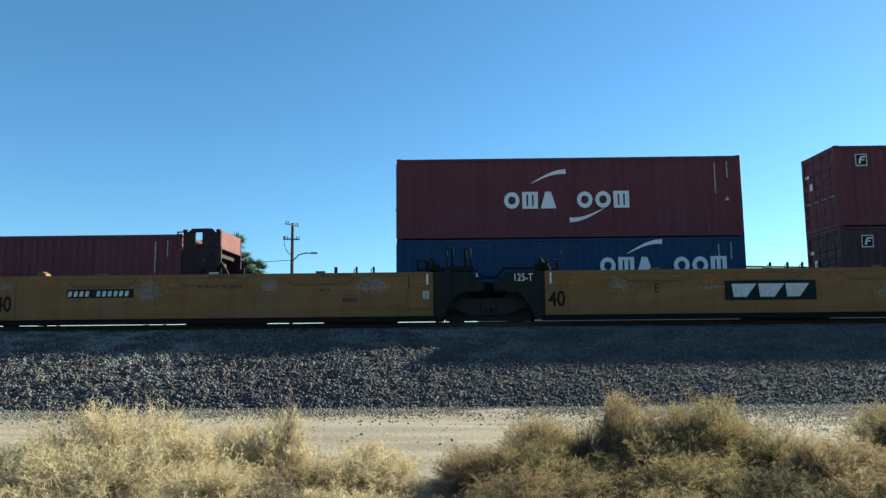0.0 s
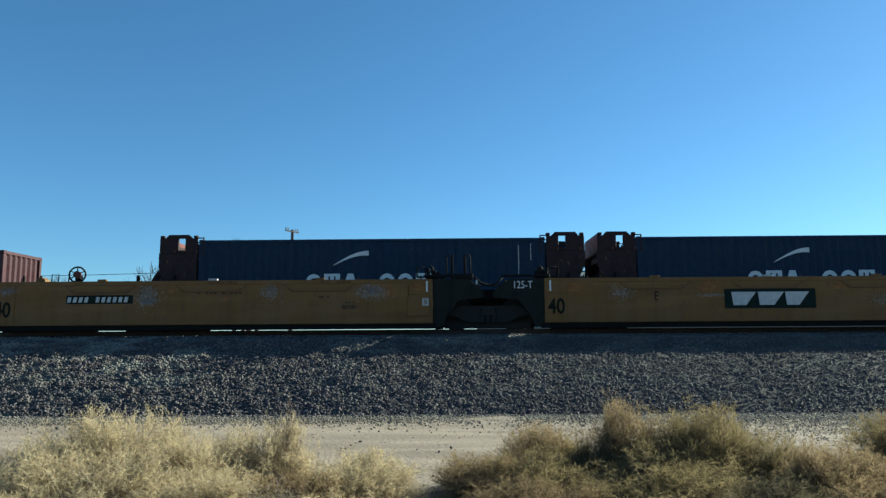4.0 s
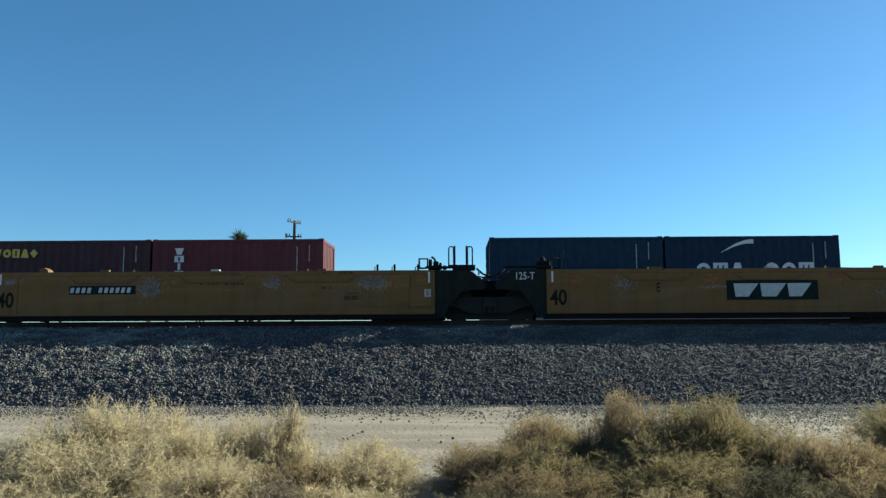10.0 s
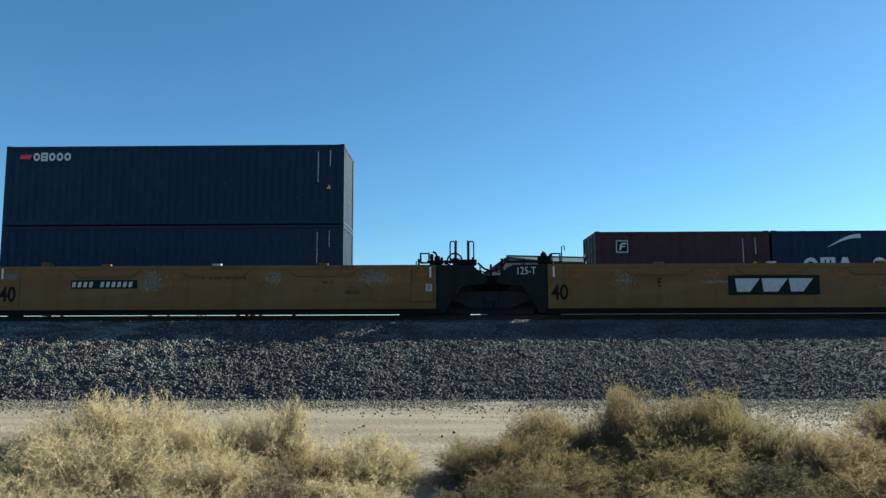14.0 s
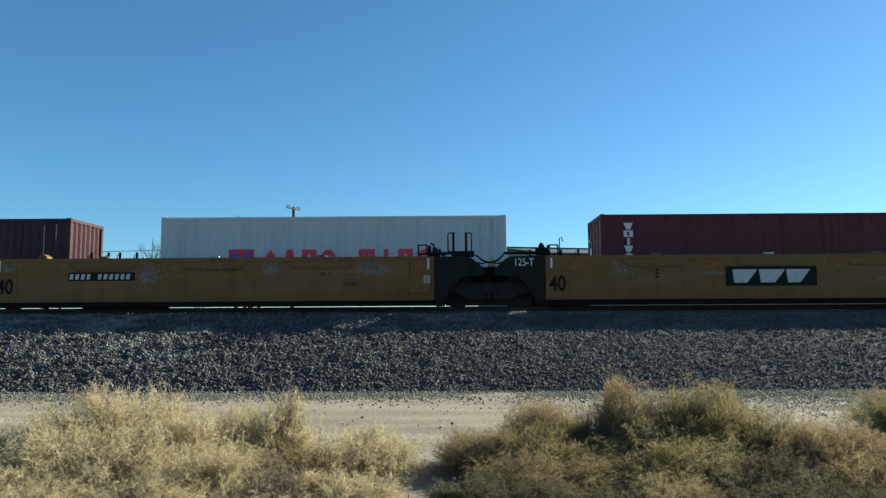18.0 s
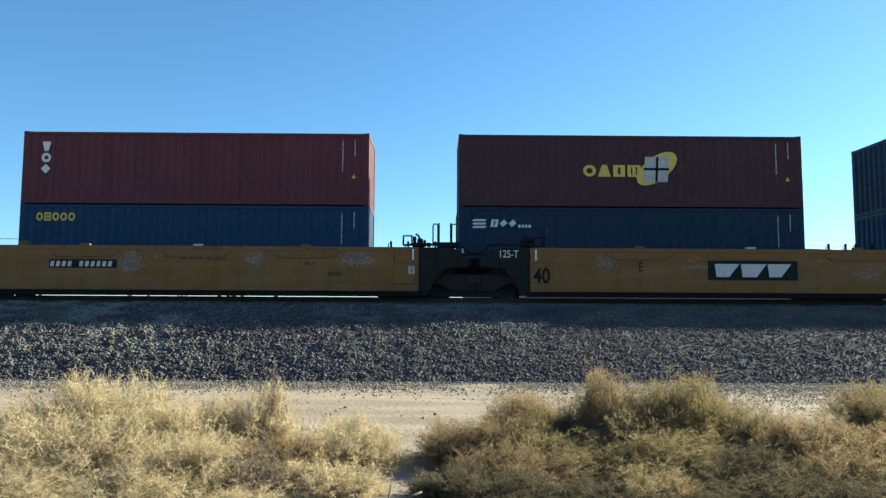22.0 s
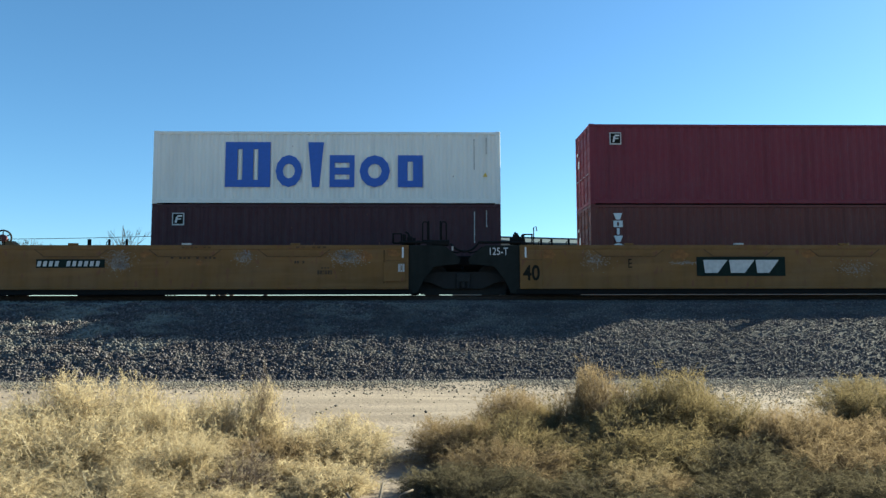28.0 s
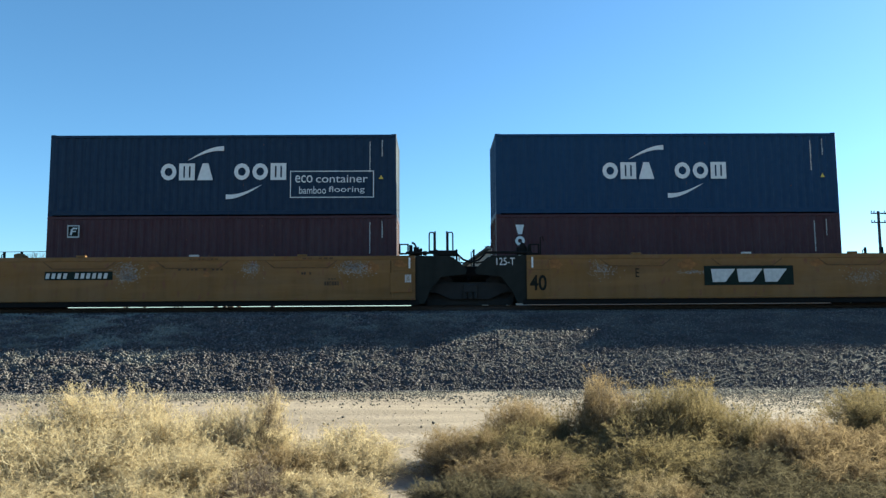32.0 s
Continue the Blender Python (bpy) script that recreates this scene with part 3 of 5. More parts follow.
def on_verge(rng, n):
    """Stray ballast strewn thinly over the road further along."""
    x = 1.0 + np.abs(rng.normal(7.5, 4.0, n))
    y = TOE_Y - np.abs(rng.normal(0, 2.6, n))
    return np.stack([x, y, np.full(n, ROAD + 0.004)], -1)


tagged(put("ballast_stones", stones(135000, on_bank, 0.013, 0.046, 5, 0.7), "ballast", bank), kind="stuff")
tagged(put("pebbles", stones(34000, on_road, 0.006, 0.03, 6), "pebble"), "small grey pebbles scattered over the dirt road", "pebbles", kind="stuff")
tagged(put("stray_ballast", stones(30000, on_verge, 0.004, 0.018, 9), "pebble"), "grey ballast chips strewn over the dirt road", "gravel", kind="stuff")

RAIL_SECTION = [(-0.07, -0.17), (0.07, -0.17), (0.07, -0.155), (0.012, -0.13), (0.012, -0.04), (0.036, -0.03), (0.036, 0), (-0.036, 0), (-0.036, -0.03), (-0.012, -0.04), (-0.012, -0.13), (-0.07, -0.155)]


def rail_mesh():
    bm = bmesh.new()
    a = [bm.verts.new((-400, y, z)) for y, z in RAIL_SECTION]
    b = [bm.verts.new((400, y, z)) for y, z in RAIL_SECTION]
    n = len(a)
    bm.faces.new(a[::-1]), bm.faces.new(b)
    for i in range(n):
        bm.faces.new((a[i], a[(i + 1) % n], b[(i + 1) % n], b[i]))
    me = bpy.data.meshes.new("rail")
    bm.to_mesh(me), bm.free()
    return me


def track(y, ties, label):
    t = base("track", pose(0, y, RAIL), label, "railway track", kind="structure")
    for side in (-0.755, 0.755):
        put("rail", shared("rail", rail_mesh), "rail", t, pose(0, side, 0), "rusty steel rail")
    for i in range(ties):
        x = (i - ties / 2) * 0.52 + random.uniform(-0.03, 0.03)
        put("sleeper", block(0.22, 2.6, 0.17, 0.012), "wood", t, pose(x, random.uniform(-0.04, 0.04), -0.345, 0, 0, random.uniform(-1, 1)))


track(NEAR_Y, 76, "steel rails on weathered wooden sleepers in grey ballast")
track(FAR_Y, 64, "steel rails on weathered wooden sleepers behind the parked train")

# ---- parked articulated well cars ----


def wheel_mesh():
    prof = [(0.0, 0.46), (0.03, 0.46), (0.03, 0.40), (0.02, 0.33), (0.03, 0.14), (0.07, 0.10), (0.07, 0.0)]
    verts, faces, k = [], [], 20
    for w, r in prof:
        verts += [(r * math.cos(i * math.tau / k), -w, r * math.sin(i * math.tau / k)) for i in range(k)]
    for w, r in [(-0.09, 0.46), (-0.10, 0.49), (-0.13, 0.49), (-0.13, 0.1)]:
        verts += [(r * math.cos(i * math.tau / k), -w, r * math.sin(i * math.tau / k)) for i in range(k)]
    rings = [6, 5, 4, 3, 2, 1, 0, 7, 8, 9, 10]
    for a, b in zip(rings, rings[1:]):
        for i in range(k):
            j = (i + 1) % k
            faces.append((a * k + i, b * k + i, b * k + j, a * k + j))
    return mesh_of("wheel", verts, faces)


def truck(parent, x):
    """A two-axle truck: wheels on the rails, cast side frames, springs, bolster."""
    t = put("truck", block(0.42, 2.3, 0.26, 0.03), "truck_iron", parent, pose(x, 0, 0.36))
    put("brake_rigging", block(2.5, 0.05, 0.17), "truck_iron", t, pose(0, -0.86, -0.345))
    put("span_bolster", block(3.3, 0.5, 0.62, 0.04), "truck_iron", t, pose(0, 0.1, -0.14))
    frame_outline = ((-1.25, 0.55), (-1.25, 0.40), (-0.95, 0.36), (-0.55, 0.18), (0.55, 0.18), (0.95, 0.36), (1.25, 0.40), (1.25, 0.55), (0.7, 0.66), (-0.7, 0.66))
    for s in (-1, 1):
        put("side_frame", shared("side_frame", lambda: plate_mesh(frame_outline, 0.12)), "truck_iron", t, pose(0, s * 1.0, -0.36))
        for k in (-0.16, 0, 0.16):
            put("spring", rod(0.06, 0.2), "truck_iron", t, pose(k, s * 1.0 - 0.09, -0.16))
        for a in (-0.89, 0.89):
            put("wheel", shared("wheel", wheel_mesh), "truck_iron", t, pose(a, s * 0.76, 0.10, 0, 0, 0 if s < 0 else 180))
            put("bearing", rod(0.11, 0.14, 10), "truck_iron", t, pose(a, s * 1.02, 0.10, 90 * s, 0, 0))


def doubler_mesh():
    return plate_mesh(((-1.0, 0), (1.0, 0), (0.74, -0.20), (-0.74, -0.20)), 0.010)


def seam_mesh():
    """A thin line along the lower edges of the plate."""
    return shapes_mesh([[(-1.03, 0), (-0.99, 0), (-0.735, -0.195), (-0.76, -0.215)], [(-0.76, -0.215), (0.76, -0.215), (0.735, -0.19), (-0.735, -0.19)], [(0.76, -0.215), (1.03, 0), (0.99, 0), (0.735, -0.195)]], 0.004)


def parked_unit(x_left, first):
    """One platform of the parked car; x_left: left end of its yellow side."""
    L, W = 12.54, 1.5
    bottom, top = 2.12 - RAIL, 3.37 - RAIL
    u = base("well_car", pose(x_left + L / 2, NEAR_Y, RAIL), "empty weathered yellow container well car standing on the near track", "well car", "parked well cars")
    for s in (-1, 1):
        wall = put("side_wall", block(L, 0.05, top - bottom - 0.18, 0.004), "yellow", u, pose(0, s * (W - 0.035), bottom + 0.06))
        put("top_chord", block(L, 0.13, 0.125, 0.012), "yellow", u, pose(0, s * (W - 0.065), top - 0.125))
        put("bottom_chord", block(L, 0.16, 0.065, 0.008), "yellow", u, pose(0, s * (W - 0.08), bottom))
        put("floor_ledge", block(L - 0.4, 0.62, 0.03), "black", u, pose(0, s * (W - 0.40), bottom + 0.004))
        deep = 0.146 if s < 0 else 0.05
        put("sill_angle", block(L + 0.2, 0.2, deep, 0.01), "black", u, pose(0, s * (W - 0.16), bottom - deep - 0.002))
        for k in (-5.62, 5.62):
            put("corner_post", block(0.035, 0.02, top - bottom - 0.2, 0.004), "yellow", wall, pose(k, s * 0.033, 0.0))
        for i, k in enumerate((-3.17, 0.0, 3.05)):
            if s < 0:
                put("doubler_plate", shared("doubler", doubler_mesh), "yellow", wall, pose(k, -0.030, top - bottom - 0.185))
                put("weld_seam", shared("seam", seam_mesh), "seam", wall, pose(k, -0.037, top - bottom - 0.185), "dark weathered seam round the plate")
            put("container_guide", block(0.26, 0.11, 0.055, 0.01), "ink_pale" if i == 1 else "yellow", u, pose(k + 0.02, s * (W - 0.065), top + 0.002))
    for k in (-5.2, -3.1, -1.0, 1.1, 3.2, 5.3):
        put("floor_beam", block(0.3, 2 * W - 0.34, 0.12, 0.01), "black", u, pose(k, 0, bottom - 0.06))
    for s in (-1, 1):
        put("bulkhead", block(0.08, 2 * W - 0.3, top - 0.35, 0.01), "green", u, pose(s * (L / 2 - 0.05), 0, 0.35))
        outline = [(0, 1.41), (0, 0.04), (0.26, 0.05), (0.42, 0.42), (0.72, 0.80), (1.42, 0.88), (1.46, 1.0), (1.32, 1.16), (0.98, 1.40)]
        for q in (-1, 1):
            put("end_plate", shared(("end_plate", s), lambda: plate_mesh([(s * a, b) for a, b in outline], 0.06)), "green", u, pose(s * (L / 2 + 0.003), q * (W - 0.10), 0))
        put("end_deck", block(1.0, 2 * W - 0.36, 0.07, 0.01), "green", u, pose(s * (L / 2 + 0.52), 0, 1.30))
        put("centre_sill", block(1.5, 0.7, 0.42, 0.03), "black", u, pose(s * (L / 2 + 0.78), 0, 0.75))
        put("hose", bent(((0, 0, 0), (s * 0.14, 0, -0.13), (s * 0.34, 0, -0.17), (s * 0.52, 0, -0.10)), 0.022), "black", u, pose(s * (L / 2 + 1.05), -W + 0.3, 1.38))
        put("tie_mark", block(0.05, 0.006, 0.30), "ink_white", u, pose(s * (L / 2 - 0.16), -W - 0.007, top - 0.36), "white upright reflector stripe")
    # plates added at the joint to block part of the low sun coming through
    put("sun_block_plate", block(1.1, 0.08, 0.36, 0.02), "green", u, pose(L / 2 + 1.57, 0.95, 0.84))
    put("sun_block_plate", block(1.0, 0.08, 0.30, 0.02), "black", u, pose(L / 2 + 1.57, -0.6, 0.86))
    if first:
        truck(u, -L / 2 - 1.57)
    truck(u, L / 2 + 1.57)
    return u, L, W, bottom, top


def face_mark(u, name, me, ink, x, z, label="", y=None):
    """Something painted on the near side of a parked car; x, z in world metres."""
    return put(name, me, ink, u, pose(x - u.matrix_basis.translation.x, (SIDE_Y - NEAR_Y - 0.004) if y is None else y, z - RAIL), label)


parked = [parked_unit(-13.07 + 15.7 * k, k == -1)[0] for k in (-1, 0, 1, 2)]
left_car, right_car = parked[1], parked[2]

DY = SIDE_Y - NEAR_Y + 0.008
for car, x in ((left_car, -12.99), (right_car, 2.71)):
    face_mark(car, "size_number", lettering("40", 0.44, 0.48, 0.010), "ink_dark", x, 2.36, "stencilled dark number 40", DY)
face_mark(right_car, "spot_code", lettering("125-T", 0.21, 0.52), "ink_white", 1.78, 3.09, "white stencilled 125-T", -1.5 + 0.061)
face_mark(right_car, "letter_mark", lettering("E", 0.25, 0.10), "ink_dark", 5.72, 2.72, "dark stencilled letter E", DY)
panel = face_mark(right_car, "logo_panel", block(2.55, 0.012, 0.55, 0.003), "decal", 8.945, 2.48, "dark green panel with pale slanted blocks", DY - 0.004)
for k, (x0, x1) in enumerate(((-1.08, -0.42), (-0.34, 0.36), (0.42, 1.06))):
    boxes = [[(x0 + 0.04, 0.09), (x1 - 0.26, 0.09), (x1 + 0.03, 0.46), (x0 + 0.0, 0.46)]]
    put("logo_shape", shapes_mesh(boxes), "logo", panel, pose(0, -0.008, 0))
plate = face_mark(left_car, "number_panel", block(1.90, 0.010, 0.24, 0.003), "decal", -9.98, 2.73, "dark panel with slanted pale bars", DY - 0.003)
put_row("number_bar", "bbbb-bbbbbb", "logo", plate, pose(-0.92, -0.007, 0.04), "", 1.78, 0.15, 0.4, 0.18)
tagged(face_mark(left_car, "stencil", word_shapes("bb-b", 0.30, 0.07, 0.3), "stencil", -3.74, 2.85, "small dark stencil bars", DY), kind="stuff")
tagged(face_mark(left_car, "stencil", word_shapes("bbobbn", 0.43, 0.11, 0.25), "stencil", -3.09, 2.54, "small dark stencil bars", DY), kind="stuff")
tagged(face_mark(left_car, "stencil", word_shapes("bbb", 0.25, 0.04, 0.4), "stencil", -2.98, 2.70, "small dark stencil bars", DY), kind="stuff")
tagged(face_mark(left_car, "stencil", word_shapes("b-bbb-b-bbb", 1.3, 0.05, 0.4), "stencil", -7.2, 2.98, "faint dark stencil bars", DY), kind="stuff")
face_mark(left_car, "placard_box", block(0.62, 0.03, 0.55, 0.01), "yellow", -0.93, 2.33, "raised placard frame", DY - 0.012)
face_mark(left_car, "placard", word_shapes("bob", 0.19, 0.22, 0.2), "ink_pale", -0.82, 2.61, "small white placard", DY - 0.03)
face_mark(right_car, "panel_line", block(0.64, 0.006, 0.016), "seam", 2.96, 2.94, "", DY - 0.002)
face_mark(right_car, "panel_line", block(0.016, 0.006, 0.92), "seam", 3.29, 2.36, "", DY - 0.002)
face_mark(left_car, "panel_line", block(0.6, 0.006, 0.016), "seam", -0.90, 2.93, "", DY - 0.002)
face_mark(left_car, "panel_line", block(0.014, 0.006, 0.95), "black", -1.22, 2.28, "", DY - 0.002)



def spray_mesh(w, h, strokes, seed):
    """Washed-out spray paint: fine flecks, thickest in the middle."""
    rng = random.Random(seed)
    quads = []
    for _ in range(strokes * 7):
        x, y = rng.gauss(0, w / 4), rng.gauss(0, h / 4)
        a, n = rng.uniform(0, math.tau), rng.uniform(0.008, 0.035)
        t = rng.uniform(0.004, 0.010)
        dx, dy = math.cos(a) * n, math.sin(a) * n * 0.7
        px, py = -math.sin(a) * t, math.cos(a) * t
        quads.append([(x - dx, y - dy), (x + px, y + py), (x + dx, y + dy), (x - px, y - py)])
    return shapes_mesh(quads, 0.003)


for car, x, z, w, h, strokes, words in ((left_car, -2.25, 3.03, 0.85, 0.42, 90, "pale blue faded spray scrawl"), (left_car, -5.15, 3.05, 0.5, 0.42, 42, "pale blue faded spray scrawl"), (left_car, -8.65, 2.98, 0.8, 0.62, 60, "pale faded spray patch"),
                                        (left_car, -8.55, 2.78, 0.5, 0.2, 30, "pale faded spray patch"), (right_car, 4.8, 2.98, 0.75, 0.5, 34, "pale scraped patch"), (right_car, 7.35, 2.86, 0.9, 0.10, 14, "pale scrape"), (left_car, -12.6, 3.1, 0.5, 0.2, 26, "pale faded spray scrawl"), (right_car, 12.2, 2.7, 1.0, 0.4, 26, "pale scraped patch")):
    tagged(face_mark(car, "spray_scrawl", spray_mesh(w, h, strokes, int(x * 10)), "spray", x, z, words, DY + 0.001), kind="stuff")
tagged(face_mark(left_car, "stencil", word_shapes("bb-bbb", 0.9, 0.05, 0.35), "seam", -3.7, 3.28, "faint dark stencil bars", DY - 0.012), kind="stuff")
tagged(face_mark(left_car, "stencil", word_shapes("bbbb-bb", 0.85, 0.04, 0.35), "seam", -6.9, 3.28, "faint dark stencil bars", DY - 0.012), kind="stuff")

patch_rng = random.Random(3)
for car, x, z, r in ((left_car, -1.75, 3.06, 0.28), (left_car, -0.95, 3.12, 0.2), (right_car, 3.45, 3.08, 0.24), (left_car, -7.9, 3.12, 0.16), (left_car, -6.4, 2.86, 0.12), (right_car, 7.2, 3.08, 0.3), (right_car, 10.9, 3.1, 0.25), (left_car, -10.2, 3.2, 0.14), (right_car, 6.1, 3.2, 0.16)):
    outline = [(r * patch_rng.uniform(0.5, 1.2) * math.cos(q * math.tau / 11), 0.6 * r * patch_rng.uniform(0.4, 1.2) * math.sin(q * math.tau / 11)) for q in range(11)]
    face_mark(car, "rust_patch", plate_mesh(outline, 0.004), "rust_patch", x, z, "rust showing through the paint", DY + 0.002)

# gear on the end decks of the parked car
gear = left_car
gx = gear.matrix_basis.translation.x


def gear_at(name, me, mat, x, y, z, label="", turn=0):
    return put(name, me, mat, gear, pose(x - gx, y - NEAR_Y, z - RAIL, 0, 0, turn), label)


for x in (-0.06, 0.48):
    gear_at("grab_iron", bent(((-0.07, 0, 0), (-0.07, 0, 0.52), (-0.045, 0, 0.57), (0.045, 0, 0.57), (0.07, 0, 0.52), (0.07, 0, 0)), 0.02), "black", x, 20.95, 3.5, "tall hooped grab iron")
    gear_at("grab_post", block(0.05, 0.05, 0.60, 0.008), "black", x + (0.10 if x < 0 else -0.10), 20.95, 3.5)
for x, w in ((-0.35, 0.9), (2.12, 1.35)):
    gear_at("step_rail", block(w, 0.09, 0.07, 0.02), "black", x, 20.72, 3.42)
    gear_at("rail_bracket", block(0.16, 0.10, 0.12, 0.02), "black", x + w * 0.45, 20.72, 3.36)
gear_at("slack_hose", bent(((0, 0, 0), (0.18, 0, -0.16), (0.4, 0, -0.24), (0.62, 0, -0.17), (0.8, 0, 0.0)), 0.03), "black", 0.66, 20.75, 3.42)
gear_at("hose_tag", block(0.05, 0.02, 0.12), "ink_pale", 0.72, 20.68, 3.22)
bracket = [(-0.12, 0, 0), (-0.12, 0, 0.27), (0.12, 0, 0.27), (0.12, 0, 0), (-0.12, 0, 0)]
gear_at("bracket", bent(tuple(bracket), 0.03, 4), "black", -0.86, 20.9, 3.45)
gear_at("lever", bent(((0, 0, 0), (0.06, 0, 0.2), (0.0, 0, 0.33), (-0.08, 0, 0.38)), 0.03), "black", -0.55, 20.95, 3.4)
gear_at("valve", block(0.34, 0.2, 0.14, 0.03), "black", -0.55, 20.95, 3.38)
gear_at("step_board", block(0.75, 0.3, 0.05, 0.01), "black", 0.25, 20.9, 3.48)
for x, w, h in ((-0.66, 0.10, 0.30), (-0.50, 0.16, 0.24), (-0.37, 0.08, 0.20), (-0.25, 0.12, 0.12)):
    gear_at("valve_body", block(w, 0.16, h, 0.02), "black", x, 20.9, 3.40)
gear_at("deck_box", block(0.62, 0.3, 0.15, 0.02), "black", 0.32, 20.86, 3.37)
gear_at("deck_box", block(0.4, 0.4, 0.12, 0.02), "black", 0.2, 21.2, 3.37)
gear = right_car
gx = gear.matrix_basis.translation.x
for x, w, h in ((2.43, 0.10, 0.22), (2.54, 0.14, 0.32), (2.66, 0.08, 0.22), (2.74, 0.06, 0.30)):
    gear_at("valve_body", block(w, 0.16, h, 0.02), "black", x, 20.9, 3.40)
gear_at("bracket", bent(tuple(bracket), 0.03, 4), "black", 2.90, 20.9, 3.43)
gear_at("lever", bent(((0, 0, 0), (0.06, 0, 0.2), (0.0, 0, 0.31), (-0.08, 0, 0.36)), 0.03), "black", 2.60, 20.95, 3.4)
gear_at("grab_iron", bent(((0, 0, 0), (0, 0, 0.52), (0.07, 0, 0.55), (0.09, 0, 0.42)), 0.016), "black", 3.07, 20.9, 3.38)
gear = left_car
gx = gear.matrix_basis.translation.x
lug = plate_mesh([(-0.10, 0), (0.16, 0), (0.2, 0.12), (0.16, 0.26), (0.05, 0.33), (-0.10, 0.30)], 0.3)
put("lifting_lug", lug, "yellow", left_car, pose(-13.0 - gx, 0.9, 3.38 - RAIL), "sunlit yellow lifting lug")

# ---- containers ----


def corrugated(length, height, pitch=0.278, depth=0.036):
    """A pressed steel wall facing -y, from x 0 to length."""
    xs, ys, n = [], [], int(length / pitch)
    step = length / n
    for i in range(n):
        for f, d in ((0.0, 0), (0.26, 0), (0.5, 1), (0.76, 1)):
            xs.append((i + f) * step), ys.append(d * depth)
    xs.append(length), ys.append(0)
    verts = [(x, y, z) for z in (0, height) for x, y in zip(xs, ys)]
    k = len(xs)
    faces = [(i, i + 1, k + i + 1, k + i) for i in range(k - 1)]
    return mesh_of("wall", verts, faces)


def door_mesh(w, h):
    """One leaf with pressed horizontal panels."""
    verts, faces = [], []
    zs = [0]
    n = 5
    for i in range(n):
        a, b = i * h / n, (i + 1) * h / n
        zs += [a + 0.08, a + 0.11, b - 0.11, b - 0.08, b]
    for z, d in [(0, 0)] + [(q, e) for i in range(n) for q, e in zip(zs[1 + 5 * i:6 + 5 * i], (0, 0.03, 0.03, 0, 0))]:
        verts += [(0, d, z), (w, d, z)]
    for i in range(len(verts) // 2 - 1):
        faces.append((2 * i, 2 * i + 1, 2 * i + 3, 2 * i + 2))
    return mesh_of("door", verts, faces)


WIDE = 2.438


def add_front(c, L, H, colour, s):
    """The pressed steel end wall."""
    put("end_wall", shared(("end", H), lambda: corrugated(WIDE - 0.2, H - 0.24, 0.28, 0.07)), colour, c,
        pose(s * (L / 2 - 0.015), -s * (WIDE / 2 - 0.1), 0.12, 0, 0, 90 * s))


def add_doors(c, L, H, colour, s):
    w, h = WIDE / 2 - 0.11, H - 0.26
    for k in (0, 1):
        d = put("door", shared(("door", H), lambda: door_mesh(w, h)), colour, c, pose(s * (L / 2 - 0.02), -s * (WIDE / 2 - 0.1 - k * (w + 0.02)), 0.13, 0, 0, 90 * s))
        for q in (0.28, 0.78):
            put("lock_rod", rod(0.018, h + 0.04, 6), colour, d, pose(w * q, -0.045, -0.02))
            put("handle", block(0.30, 0.02, 0.03), "steel", d, pose(w * q + 0.1, -0.06, 0.95))
    put("placard", block(0.004, 0.22, 0.26), "ink_white", c, pose(s * (L / 2 + 0.03), 0.5, H * 0.55))
    put("placard", block(0.004, 0.26, 0.12), "ink_white", c, pose(s * (L / 2 + 0.03), 0.75, H * 0.72))


def container(L, H, colour, doors, label, m):
    c = base("shipping_container", m, label, "shipping container", "containers on the moving train")
    for s in (-1, 1):
        put("side_wall", shared(("side", L, H), lambda: corrugated(L - 0.3, H - 0.26)), colour, c,
            pose(s * (L / 2 - 0.15), s * (WIDE / 2 - 0.012), 0.16, 0, 0, 180 if s > 0 else 0))
        put("top_rail", block(L - 0.3, 0.07, 0.10, 0.008), colour, c, pose(0, s * (WIDE / 2 - 0.036), H - 0.118))
        put("bottom_rail", block(L - 0.3, 0.06, 0.15, 0.008), colour, c, pose(0, s * (WIDE / 2 - 0.033), 0.03))
        for k in (-1, 1):
            put("corner_post", block(0.15, 0.14, H - 0.236, 0.01), colour, c, pose(k * (L / 2 - 0.077), s * (WIDE / 2 - 0.073), 0.118))
            for z in (0, H - 0.118):
                put("corner_casting", block(0.178, 0.162, 0.118, 0.012), colour, c, pose(k * (L / 2 - 0.089), s * (WIDE / 2 - 0.081), z))
        put("end_beam", block(0.10, WIDE - 0.32, 0.11, 0.006), colour, c, pose(s * (L / 2 - 0.055), 0, H - 0.12))
        put("end_beam", block(0.10, WIDE - 0.32, 0.11, 0.006), colour, c, pose(s * (L / 2 - 0.055), 0, 0.012))
    put("roof", block(L - 0.3, WIDE - 0.14, 0.03, 0.004), colour, c, pose(0, 0, H - 0.045))
    put("underside", block(L - 0.3, WIDE - 0.13, 0.05), "black", c, pose(0, 0, 0.08))
    (add_front if doors == "L" else add_doors)(c, L, H, colour, 1)
    (add_doors if doors == "L" else add_front)(c, L, H, colour, -1)
    return c


def mark(c, L, H, name, me, ink, x, below, label=""):
    """Paint on the near side; x from its left end, below: metres under its top to the mark's foot."""
    return put(name, me, ink, c, pose(x - L / 2, -WIDE / 2 - 0.002, H - below), label)


def mark_row(c, L, H, name, kinds, ink, x, below, label, *size):
    return put_row(name, kinds, ink, c, pose(x - L / 2, -WIDE / 2 - 0.002, H - below), label, *size)


def codes(c, L, H, rng):
    """Thin columns of tiny unreadable codes near the right end."""
